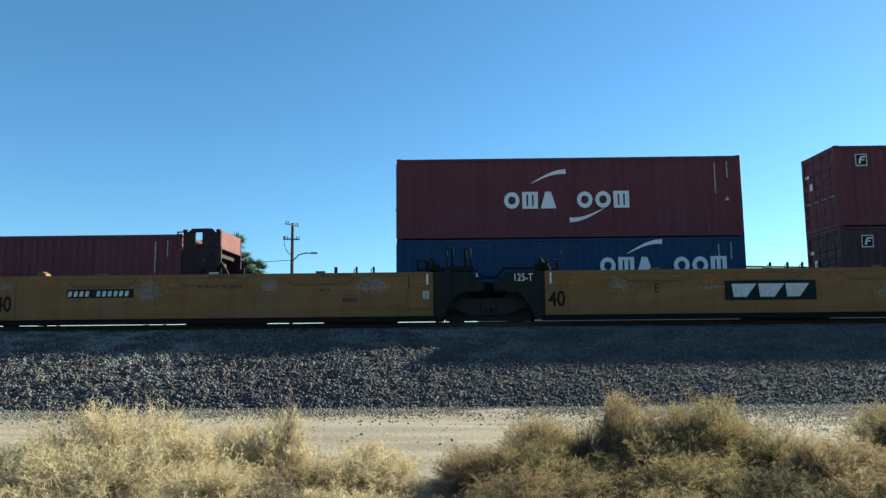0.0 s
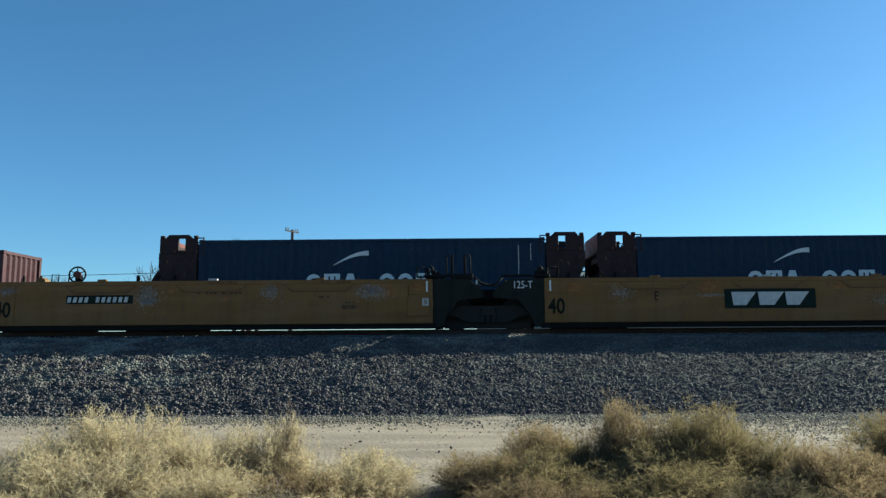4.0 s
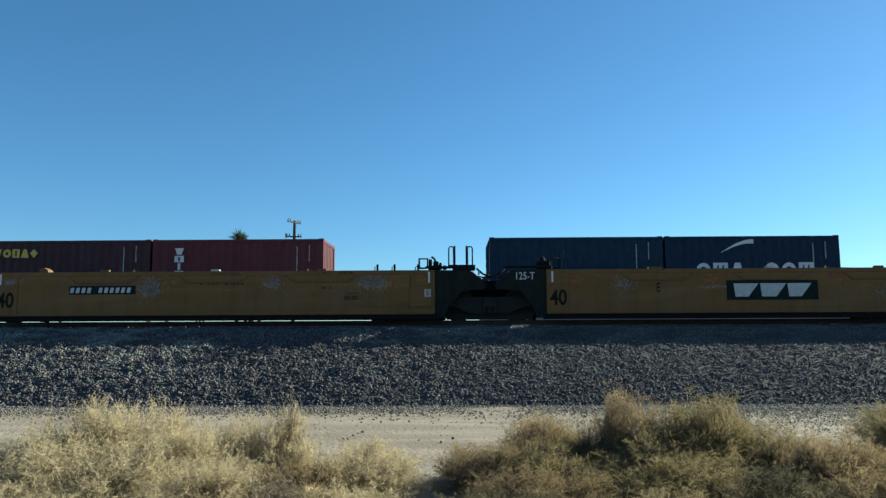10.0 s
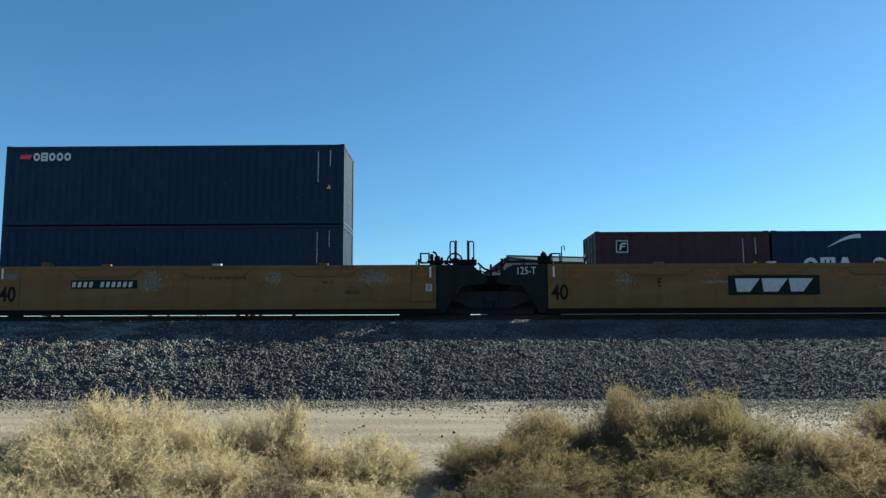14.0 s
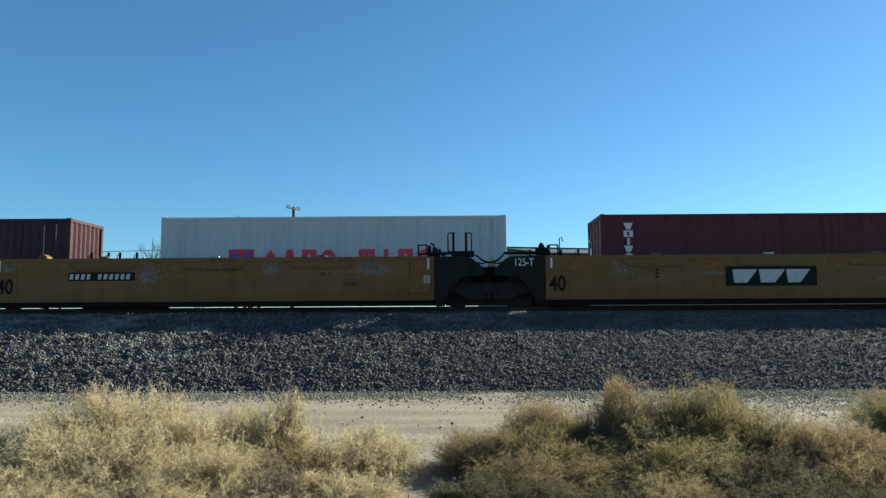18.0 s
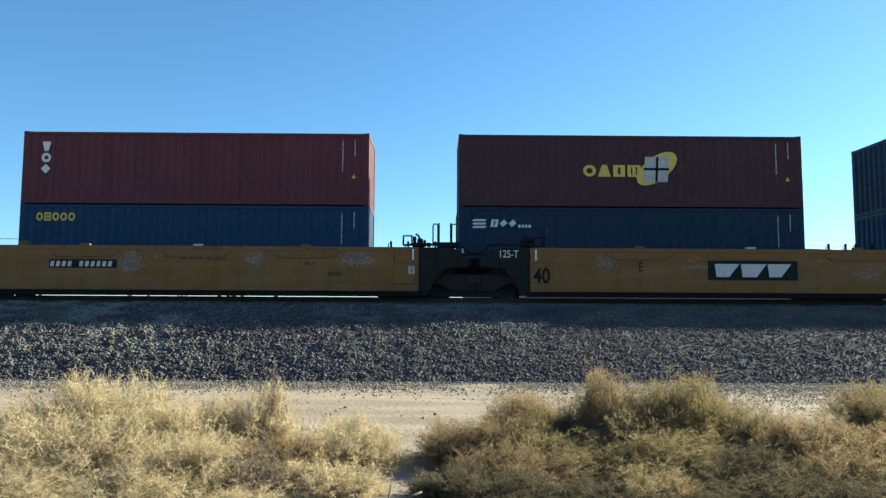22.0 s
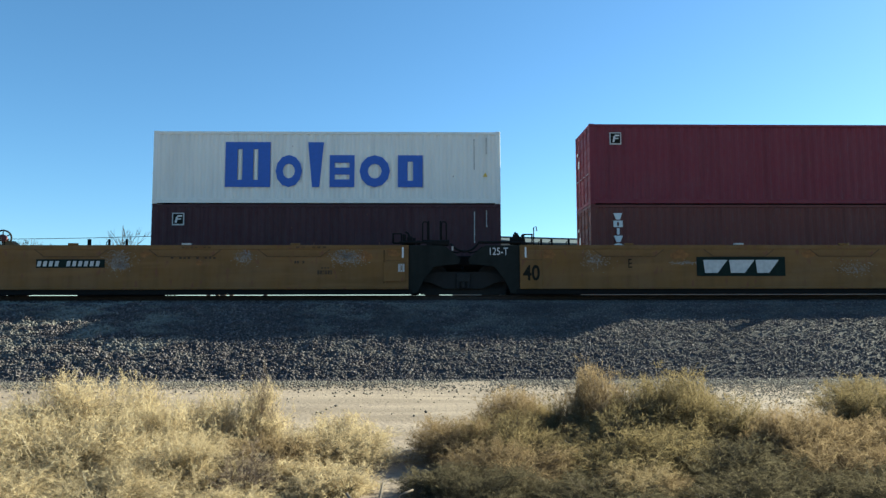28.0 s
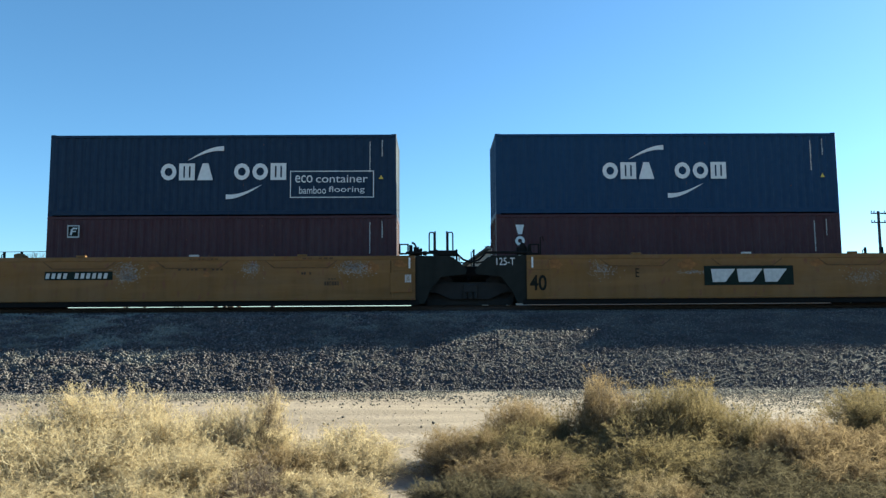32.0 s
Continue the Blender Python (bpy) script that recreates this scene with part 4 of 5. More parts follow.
    for x, a, b in ((L - 0.95, 0.35, 1.45), (L - 0.52, 0.30, 0.85)):
        bars = [(0, -z, rng.uniform(0.025, 0.045), -z + 0.072, 0) for z in np.arange(a, b, 0.085)]
        tagged(mark(c, L, H, "code_column", shapes_mesh(bars, 0.005), "ink_pale", x, 0), kind="stuff")
    mark(c, L, H, "warning_sign", plate_mesh([(0, 0), (0.16, 0), (0.08, 0.15)], 0.006), "ink_yellow", L - 0.62, 1.62 if L > 8 else 1.2)


def swoosh(c, L, H, x, letters_foot, k=1.0, drop=0.0):
    mark_row(c, L, H, "logo_shape", "cma-ccm", "ink_white", x, letters_foot + drop, "row of white letter-sized blocks", 4.5 * k, 0.6 * k, 0.14, 0, 0.25)
    mark(c, L, H, "logo_arc", shared(("arc", k, 1), lambda: arc_mesh(1.25 * k, 0.5 * k, 0.16 * k)), "ink_white", x + 0.95 * k, letters_foot - 0.72 * k, "white crescent stroke")
    mark(c, L, H, "logo_arc", shared(("arc", k, 0), lambda: arc_mesh(1.25 * k, 0.5 * k, 0.16 * k, False)), "ink_white", x + 2.3 * k, letters_foot + 0.68 * k, "white crescent stroke")


def split_words(words, width):
    """Each word of a line with its start and its width."""
    parts = words.split()
    unit = width / (sum(len(p) for p in parts) + 0.6 * (len(parts) - 1))
    out, x = [], 0.0
    for p in parts:
        out.append((p, x, len(p) * unit))
        x += (len(p) + 0.6) * unit
    return out


def brand(c, L, H, kind, rng):
    big = L > 8
    if kind == "arcs":
        swoosh(c, L, H, 3.8 if big else 1.05, 1.66 if big else 1.25, 1.0 if big else 0.92, 0.18 if big else 0.25)
    elif kind == "arcs_high":
        swoosh(c, L, H, 3.8, 1.66)
    elif kind == "arcs_right":
        swoosh(c, L, H, 7.1, 1.3)
    elif kind == "arcs_panel":
        swoosh(c, L, H, 3.9, 1.64)
        p = mark(c, L, H, "panel_outline", shapes_mesh([(0, 0, 2.95, 0.03, 0), (0, 0.93, 2.95, 0.96, 0), (0, 0.03, 0.03, 0.93, 0), (2.92, 0.03, 2.95, 0.93, 0)]), "ink_white", 8.45, 2.28, "white outlined panel with lettering")
        for words, x, z, w in (("eco container", 0.18, 0.54, 2.55), ("bamboo flooring", 0.32, 0.14, 2.3)):
            for word, x0, w0 in split_words(words, w):
                put("word", lettering(word, 0.26, w0), "ink_white", p, pose(x + x0, -0.004, z))
    elif kind == "arcs_words":
        swoosh(c, L, H, 3.9, 1.62, 1.0, 0.12)
        for words, x, z, w in (("advanced container", 0.4, 0.58, 2.9), ("light steel", 0.4, 0.92, 1.45), ("eco container", 9.3, 0.58, 2.1), ("bamboo flooring", 8.95, 0.92, 2.45)):
            for word, x0, w0 in split_words(words, w):
                mark(c, L, H, "word", lettering(word, 0.25, w0), "ink_white", x + x0, z, "white lettering")
    elif kind == "column6":
        mark_row(c, L, H, "name_block", "tnltcm", "ink_white", 0.78, 1.92, "column of white letter-sized blocks", 0.36, 1.6, 0.14, 0, 0.26, True)
    elif kind == "column3":
        mark_row(c, L, H, "name_block", "tcx", "ink_white", 0.66, 1.58, "column of three white letter-sized blocks", 0.34, 1.2, 0.16, 0, 0.28, True)
    elif kind == "five_yellow":
        mark_row(c, L, H, "name_block", "ceccc", "ink_yellow", 0.58, 0.6, "short row of yellow letter-sized blocks", 1.4 if big else 1.0, 0.3, 0.14)
    elif kind == "five_white":
        mark_row(c, L, H, "name_block", "ceccc", "ink_white", 1.0, 0.55, "short row of white letter-sized blocks", 1.4, 0.3, 0.14)
        mark(c, L, H, "name_dot", shapes_mesh([(0, 0, 0.4, 0.16, 0.05)]), "ink_red", 0.5, 0.48)
    elif kind == "three_white":
        mark_row(c, L, H, "name_block", "cal", "ink_white", 0.62, 1.0, "three bold white letter-sized blocks", 0.9, 0.5, 0.14, 0, 0.3)
    elif kind == "beacon":
        mark_row(c, L, H, "name_block", "beaccn", "ink_white", 0.6, 0.82, "small white letter-sized blocks", 1.1, 0.3, 0.2)
        mark(c, L, H, "name_beam", plate_mesh([(0, 0.05), (0.95, 0.2), (0.95, 0.0)], 0.006), "ink_yellow", 0.75, 0.5)
        mark(c, L, H, "name_tower", shapes_mesh([(0, 0, 0.09, 0.5, 0.02)]), "ink_white", 0.55, 0.85)
    elif kind == "wide_yellow":
        mark_row(c, L, H, "name_block", "tcnax", "ink_yellow", 0.5, 0.62, "bold yellow letter-sized blocks", 1.6, 0.30, 0.1, 0, 0.3)
    elif kind in ("two_words_red", "two_words_low"):
        sink = 0.22 if kind == "two_words_low" else 0.0
        mark_row(c, L, H, "name_block", "xanc-mlnc", "ink_red", 3.62, 1.76 + sink, "two long rows of red letter-sized blocks", 6.1, 0.8, 0.18, 0, 0.24)
        e = mark(c, L, H, "emblem", shapes_mesh([(0, 0, 0.9, 0.92, 0)]), "ink_red", 2.42, 1.86 + sink, "red square emblem")
        put("emblem_wedge", plate_mesh([(0.08, 0.8), (0.3, 0.8), (0.45, 0.5), (0.6, 0.8), (0.82, 0.8), (0.56, 0.38), (0.56, 0.1), (0.34, 0.1), (0.34, 0.38)], 0.008), "ink_blue", e, pose(0, -0.010, 0))
        for x in (0.10, 0.66):
            put("emblem_light", plate_mesh([(x, 0.1), (x + 0.14, 0.1), (x + 0.07, 0.5)], 0.008), "ink_white", e, pose(0, -0.010, 0))
        if not sink:
            mark(c, L, H, "small_print", word_shapes("bbb-bbbbbbb-bb", 2.3, 0.11, 0.3), "ink_red", 2.45, 0.44, "small red bars")
        mark(c, L, H, "sticker", block(0.26, 0.006, 0.3), "ink_orange", L - 0.55, 2.05, "orange sticker")
    elif kind == "tall_blue":
        for k, x, w, h in (("m", 0.0, 1.62, 1.6), ("c", 1.76, 0.95, 1.14), ("t", 2.85, 0.65, 1.6), ("e", 3.65, 0.9, 1.14), ("c", 4.7, 1.1, 1.14), ("n", 6.0, 1.0, 1.14)):
            mark_row(c, L, H, "name_shape", k, "ink_blue", 2.52 + x, 2.0, "tall blue letter-sized block", w, h, 0.03, 0, 0.27)
    elif kind == "stacked":
        mark_row(c, L, H, "emblem", "nn", "ink_dark", 5.45, 1.3, "dark stacked emblem", 1.35, 0.85, -0.2, 0, 0.3)
        mark_row(c, L, H, "emblem", "ec", "ink_dark", 5.45, 2.02, "", 1.35, 0.62, 0.08, 0, 0.3)
        mark(c, L, H, "emblem", shapes_mesh([(0, 0, 1.8, 0.04, 0)]), "ink_dark", 5.2, 1.34)
        for x in (0.75, 1.0):
            mark(c, L, H, "code_column", shapes_mesh([(0, -z, 0.07, -z + 0.07, 0) for z in np.arange(0.4, 1.9, 0.11)], 0.005), "ink_dark", x, 0)
    elif kind == "cube":
        mark_row(c, L, H, "name_block", "canm", "ink_yellow", 4.4, 1.5, "yellow letter-sized blocks", 2.1, 0.42, 0.12, 0, 0.25)
        mark(c, L, H, "emblem_ring", plate_mesh([(0.72 + 0.85 * math.cos(a) * 0.8 - 0.42 * math.sin(a) * 0.6, 0.55 + 0.85 * math.cos(a) * 0.6 + 0.42 * math.sin(a) * 0.8) for a in np.arange(0, math.tau, 0.35)], 0.006), "ink_yellow", 6.3, 1.75, "yellow tilted oval")
        e = mark(c, L, H, "emblem_cube", shapes_mesh([(0, 0, 0.85, 0.9, 0.05)], 0.012), "ink_pale", 6.55, 1.68, "pale cube emblem")
        put("emblem_bar", shapes_mesh([(0, 0.42, 0.9, 0.5, 0), (0.4, 0, 0.48, 0.9, 0.05)]), "ink_dark", e, pose(0, -0.014, 0))
    elif kind == "stripes":
        mark(c, L, H, "emblem", shapes_mesh([(0, 0.0, 0.45, 0.07, 0.06), (0, 0.12, 0.45, 0.19, 0.06), (0, 0.24, 0.45, 0.31, 0.06)]), "ink_white", 0.48, 0.76, "white stripes")
        mark_row(c, L, H, "name_block", "nxx", "ink_white", 1.1, 0.72, "", 0.95, 0.26, 0.12, 0.2, 0.3)
        mark(c, L, H, "small_print", shapes_mesh([(i * 0.12, 0, i * 0.12 + 0.08, 0.1, 0) for i in range(4)]), "ink_white", 2.1, 0.74)
    elif kind == "bird" and not big:
        mark(c, L, H, "emblem", plate_mesh([(0, 0.2), (1.7, 0.22), (1.9, 0.12), (1.3, 0.0), (0.9, 0.06), (0.5, 0.02)], 0.008), "ink_orange", 2.1, 0.9, "faded orange emblem")
    elif kind == "bird":
        mark(c, L, H, "emblem", plate_mesh([(0, 0.42), (0.25, 0.34), (2.5, 0.4), (2.8, 0.42), (2.6, 0.25), (2.1, 0.16), (1.75, 0.0), (1.45, 0.1), (1.2, 0.02), (0.9, 0.12), (0.45, 0.2)], 0.008), "ink_orange", 4.75, 0.9, "orange spread-wing emblem")
        mark_row(c, L, H, "name_block", "bb", "ink_white", 5.4, 1.5, "", 1.3, 0.35, 0.2)
    elif kind == "sq":
        e = mark(c, L, H, "emblem", shapes_mesh([(0, 0, 0.42, 0.44, 0)]), "logo", 0.72, 0.76, "small white square emblem")
        put("emblem_patch", shapes_mesh([(0.04, 0.05, 0.38, 0.40, 0)]), "ink_dark", e, pose(0, -0.010, 0))
        put("emblem_bars", shapes_mesh([(0.10, 0.09, 0.17, 0.30, 0.04), (0.17, 0.30, 0.34, 0.35, 0.02), (0.16, 0.20, 0.30, 0.24, 0.02)]), "ink_white", e, pose(0, -0.020, 0))
        mark(c, L, H, "sticker", block(0.22, 0.006, 0.26), "ink_yellow", L - 0.55, 2.15)
    elif kind == "tall_panel":
        e = mark(c, L, H, "name_panel", shapes_mesh([(0, 0, 0.4, 1.95, 0)]), "ink_white", 0.78, 2.2, "tall white panel")
        put("panel_print", word_shapes("ollntoe", 0.24, 1.3, 0.2, 0, 0.25, True), "ink_dark", e, pose(0.08, -0.010, 0.08))
        put("panel_square", shapes_mesh([(0.06, 1.52, 0.34, 1.88, 0)]), "ink_dark", e, pose(0, -0.010, 0))
    elif kind == "harbour":
        mark_row(c, L, H, "name_block", "ccmana", "ink_white", 9.35, 1.28, "white letter-sized blocks", 1.65, 0.26, 0.2, 0, 0.22)
        mark_row(c, L, H, "name_block", "-blbob", "ink_white", 9.35, 0.92, "", 1.3, 0.2, 0.3, -0.2, 0.2)
        mark(c, L, H, "emblem", plate_mesh([(0.2 * (1 if i % 2 else 0.5) * math.cos(i * math.pi / 7) + 0.2, 0.2 * (1 if i % 2 else 0.5) * math.sin(i * math.pi / 7) + 0.2) for i in range(14)], 0.006), "ink_orange", 10.75, 0.86)
    elif kind == "pip":
        mark(c, L, H, "emblem", rod_mesh(0.12, 0.01, 10), "ink_white", 0.75, 0.62)
    elif kind == "mini_red":
        mark(c, L, H, "name_tag", shapes_mesh([(0, 0, 0.36, 0.16, 0)]), "ink_red", 0.68, 0.58, "small red and white tag")
        mark(c, L, H, "name_tag", shapes_mesh([(0, 0, 0.36, 0.06, 0)]), "ink_white", 0.68, 0.70)
        mark(c, L, H, "small_print", word_shapes("bobb", 0.5, 0.16, 0.2), "ink_white", 10.2, 0.78)
    codes(c, L, H, rng)

# ---- the moving train: well cars, their end gear, and the boxes they carry ----
MOVING = []                     # thing, x at the clip's start, y, z
PITCHES = [13.59, -1.92, -21.70, -36.94, -52.23, -67.65, -83.06, -102.18, -117.77, -133.42, -149.01, -164.58, -185.52, -203.54, -221.54, -239.56, -257.58, -278.60, -298.60, -318.35,
           -333.82, -349.30, -364.70, -380.25, -400.18, -415.54, -430.89, -446.26, -461.70, -481.45, -496.85, -512.09, -527.70, -543.07, -563.01, -578.81, -594.61, -610.36, -626.06]
CAR_SETS = [(0, 1), (2, 6), (7, 11), (12, 16), (17, 17), (18, 18), (19, 23), (24, 28), (29, 33), (34, 38)]
TALL, LOW, FORTY, TWENTY = 2.896, 2.591, 12.192, 6.058


def ring_mesh(r, tube, n=20):
    pts = [(r * math.cos(i * math.tau / n), 0, r * math.sin(i * math.tau / n)) for i in range(n)]
    verts, faces = [], []
    for x, _, z in pts:
        for dx, dy in ((tube, 0), (0, tube), (-tube, 0), (0, -tube)):
            k = 1 + dx / r
            verts.append((x * k, dy, z * k))
    for i in range(n):
        for q in range(4):
            a, b = i * 4, ((i + 1) % n) * 4
            faces.append((a + q, a + (q + 1) % 4, b + (q + 1) % 4, b + q))
    return mesh_of("ring", verts, faces)


def bulkhead_frame(u, s, x, colour, brace):
    """Tall steel stacking frame beyond the container's end, with an opening near its top."""
    f = put("bulkhead_frame", block(0.07, 2.2, 1.75, 0.01), colour, u, pose(x + s * 0.9, 0, 1.35), "oxide brown stacking frame")
    for q in (-1, 1):
        low = plate_mesh([(s * a, b) for a, b in ((0.05, 0.0), (1.05, 0.0), (1.12, 0.4), (1.4, 0.95), (1.4, 1.455), (0.05, 1.455))], 0.08)
        put("side_plate", low, colour, f, pose(-s * 0.9, q * 1.2, 0.0))
        for a, b, z0, z1 in ((0.05, 0.48, 1.46, 1.98), (0.72, 1.38, 1.46, 1.98), (0.482, 0.718, 1.46, 1.56)):
            put("post", block(b - a, 0.09, z1 - z0, 0.01), colour, f, pose(s * ((a + b) / 2 - 0.9), q * 1.2, z0))
        hat = shared(("frame_hat", s), lambda: plate_mesh([(s * a, b) for a, b in ((0.22, 0), (1.18, 0), (1.06, 0.13), (0.36, 0.13))], 0.09))
        put("top_bar", hat, colour, f, pose(-s * 0.9, q * 1.2, 1.982))
        for a in (0.11, 1.29):
            put("guide_pin", block(0.15, 0.16, 0.10, 0.02), colour, f, pose(s * (a - 0.9), q * 1.2, 1.982))
        put("ladder_rail", block(0.04, 0.06, 0.66, 0.006), colour, f, pose(-s * 1.06, q * 1.2, 1.36))
        for z in (1.42, 1.62, 1.82, 1.98):
            put("rung", block(0.2, 0.04, 0.035), colour, f, pose(-s * 0.95, q * 1.2, z))
        put("brace", bent(((0, 0, 0), (s * 0.15, 0, 0.42), (s * 0.1, 0, 0.62)), 0.04), colour, f, pose(-s * 0.72, q * 1.1, 0.02))
    if brace:
        for q in (-1, 1):
            put("end_brace", plate_mesh([(s * a, b) for a, b in ((1.0, 0.0), (2.0, 0.0), (1.38, 0.98), (1.2, 0.98))], 0.07), colour, f, pose(-s * 0.9, q * 1.12, -0.02))
    put("cross_beam", block(0.16, 2.25, 0.2, 0.01), colour, f, pose(s * 0.2, 0, 1.15))
    # panel and lip take a lighter oxide than the frame, sunlight put into the colour
    put("end_panel", block(0.07, 2.28, 0.62, 0.01), "rust", f, pose(s * 0.44, 0, 1.44), "oxide end panel coloured lighter as if sunlit")
    put("panel_lip", block(0.10, 2.28, 0.05, 0.008), "rust", f, pose(s * 0.45, 0, 1.385))


def end_gear(u, s, x, reach, brake, rng):
    """Grab irons, valve and steps on one end deck; brake: how far out on the deck the brake wheel stands, 0 for none."""
    for k in (0.55, 1.15):
        put("stanchion", block(0.07, 0.07, 0.62, 0.01), "black", u, pose(x + s * k, -1.25, 1.42))
        put("grab_iron", bent(((-0.09, 0, 0), (-0.09, 0, 0.52), (0.0, 0, 0.56)), 0.016), "black", u, pose(x + s * k, -1.25, 1.42))
    put("valve_box", block(0.3, 0.35, 0.2, 0.02), "black", u, pose(x + s * (0.8 + rng.uniform(-0.1, 0.15)), 0.5, 1.36))
    if reach > 2.2:
        put("air_reservoir", shared("reservoir", lambda: rod_mesh(0.24, 1.1, 12)), "black", u, pose(x + s * 1.35, -0.4, 1.5, 0, 90, 0) if not brake else pose(x + s * 0.6, -0.5, 1.5, 0, 90, 0))
    if brake:
        w = put("brake_wheel", shared("brake_ring", lambda: ring_mesh(0.27, 0.03)), "black", u, pose(x + s * brake, -1.0, 2.10 if brake > 2 else 1.98, 0, 0, 12), "spoked hand brake wheel")
        for i in range(6):
            put("spoke", block(0.03, 0.03, 0.26), "black", w, pose(0, 0, 0, 0, i * 60, 0))
        put("hub", rod(0.13, 0.14, 10), "rust", w, pose(0, 0.07, 0, 90, 0, 0))
        put("brake_stand", block(0.16, 0.2, 0.9, 0.02), "black", u, pose(x + s * brake, -0.85, 1.2))
        for k in (1.6, 2.2) if brake > 2 else ():
            put("grab_iron", bent(((-0.12, 0, 0), (-0.12, 0, 0.75), (0.12, 0, 0.75), (0.12, 0, 0)), 0.018), "black", u, pose(x + s * k, -1.15, 1.35))
        if brake < 2:
            put("deck_rail", block(1.5, 0.06, 0.09, 0.01), "black", u, pose(x + s * 2.0, -1.15, 1.56))
            put("platform_post", block(0.09, 0.09, 0.8, 0.01), "black", u, pose(x + s * 2.45, -1.1, 1.3))
            put("valve_box", block(0.4, 0.3, 0.5, 0.03), "black", u, pose(x + s * 2.25, -0.9, 1.35))
        put("hose_rack", bent(((0, 0, 0), (0.1, 0, 0.35), (0.3, 0, 0.42), (0.45, 0, 0.2)), 0.03), "black", u, pose(x + s * 1.7, 0.2, 1.4))
    elif reach > 2.2:
        put("platform_post", block(0.1, 0.1, 0.75, 0.01), "black", u, pose(x + s * 1.9, -1.1, 1.3))
        put("platform_post", block(0.08, 0.08, 0.55, 0.01), "black", u, pose(x + s * 2.3, -1.1, 1.3))
        put("valve_box", block(0.45, 0.3, 0.3, 0.03), "black", u, pose(x + s * 1.6, -0.6, 1.35))


def well_unit(i, first, last):
    """One platform of a moving car, origin on the rails under its container's middle."""
    rng = random.Random(100 + i)
    long_well = 14.9 if 12 <= i <= 16 else (16.4 if i in (17, 18) else 12.7)
    colour = "brown" if 2 <= i <= 6 else "yellow"
    x = PITCHES[i] + FORTY / 2
    right = ((PITCHES[i - 1] - PITCHES[i]) / 2 if i else 8.0) - long_well / 2
    left = ((PITCHES[i] - PITCHES[i + 1]) / 2 if i < 38 else 8.0) - long_well / 2
    words = "oxide brown well car with tall stacking frames, rolling" if 2 <= i <= 6 else "weathered yellow well car rolling on the far track"
    u = base("well_car", pose(x, FAR_Y, RAIL), words, "well car", "cars of the moving train")
    MOVING.append((u, x, FAR_Y, RAIL))
    for s in (-1, 1):
        put("side_wall", block(long_well, 0.06, 1.02, 0.006), colour, u, pose(0, s * 1.46, 0.28))
        put("top_chord", block(long_well, 0.13, 0.12, 0.01), colour, u, pose(0, s * 1.43, 1.30))
        put("bottom_chord", block(long_well, 0.2, 0.10, 0.01), colour, u, pose(0, s * 1.40, 0.22))
    for k in (-0.42, -0.2, 0, 0.2, 0.42):
        put("floor_beam", block(0.3, 2.7, 0.13, 0.01), "black", u, pose(k * long_well, 0, 0.225))
    for s, reach, edge in ((-1, left, last), (1, right, first)):
        end = s * long_well / 2
        put("bulkhead", block(0.08, 2.7, 1.0, 0.01), colour, u, pose(end, 0, 0.36))
        put("end_deck", block(reach - 0.25, 2.75 if not edge else 2.5, 0.1, 0.01), colour, u, pose(end + s * (reach - 0.25) / 2, 0, 1.2))
        put("centre_sill", block(reach - 0.05, 0.6, 0.4, 0.02), "black", u, pose(end + s * (reach - 0.05) / 2, 0, 0.78))
        end_gear(u, s, end, reach, min(1.15 if i == 24 else 2.3, reach - 0.5) if edge and s > 0 and i not in (2, 18, 19, 29) else 0, rng)
        if 2 <= i <= 6:
            bulkhead_frame(u, s, s * FORTY / 2, "frame_iron", edge)
        if edge:
            truck(u, end + s * 1.1)
        elif s < 0:
            truck(u, end - reach)
    return x


def spec(text):
    """colour brand height doors, for one box; boxes of a stack from the top down."""
    colour, kind, tall, doors = text.split()
    return colour, kind, (TALL if tall == "9" else LOW), doors


WORDS = {"maroon": "maroon", "plum": "glare-veiled maroon", "crimson": "dull crimson", "umber": "umber brown", "darkmaroon": "dark maroon", "red": "bright red", "rust": "red oxide", "brick": "glare-veiled red oxide", "navy": "navy blue", "blue": "blue", "royal": "royal blue", "teal": "teal",
         "slate": "slate blue", "lemon": "lemon yellow", "white": "off-white", "grey": "pale grey", "brown": "brown"}
STACKS = {
    0: ["maroon sq 9 L", "darkmaroon sq 9 L"], 1: ["maroon arcs 9 L", "blue arcs_right 8 L"],
    2: ["maroon three_white 9 L"], 3: ["royal bird 8 L"], 4: ["navy arcs 9 L"], 5: ["navy arcs 9 L"], 6: ["navy arcs 9 L"],
    17: ["navy five_white 9 L", "navy none 9 L"], 18: ["grey two_words_red 9 L", "darkmaroon column3 9 L"],
    19: ["darkmaroon column3 9 L"], 20: ["maroon column6 9 L"], 21: ["grey two_words_low 9 L"], 22: ["darkmaroon column3 9 L"], 23: ["maroon column6 9 L"],
    24: ["slate mini_red 8 R", "blue arcs_words 9 R"], 25: ["darkmaroon cube 8 R", "navy stripes 9 L"], 26: ["maroon column3 8 L", "blue five_yellow 9 L"],
    27: ["maroon column6 9 L", "royal bird 8 L"], 28: ["lemon stacked 8 L", "teal harbour 9 L"], 29: ["maroon sq 9 R"], 30: ["darkmaroon column3 9 R"],
    31: ["lemon none 9 L"], 32: ["crimson sq 9 L", "umber column6 9 L"], 33: ["white tall_blue 8 L", "darkmaroon sq 9 L"],
    34: ["plum tall_panel 8 L", "crimson pip 9 L"], 35: ["darkmaroon wide_yellow 9 L", "darkmaroon sq 9 L"], 36: ["brick column6 9 L", "darkmaroon sq 9 L"],
    37: ["blue arcs_high 9 R", "darkmaroon column3 9 L"], 38: ["navy arcs_panel 9 L", "darkmaroon sq 9 L"],
}
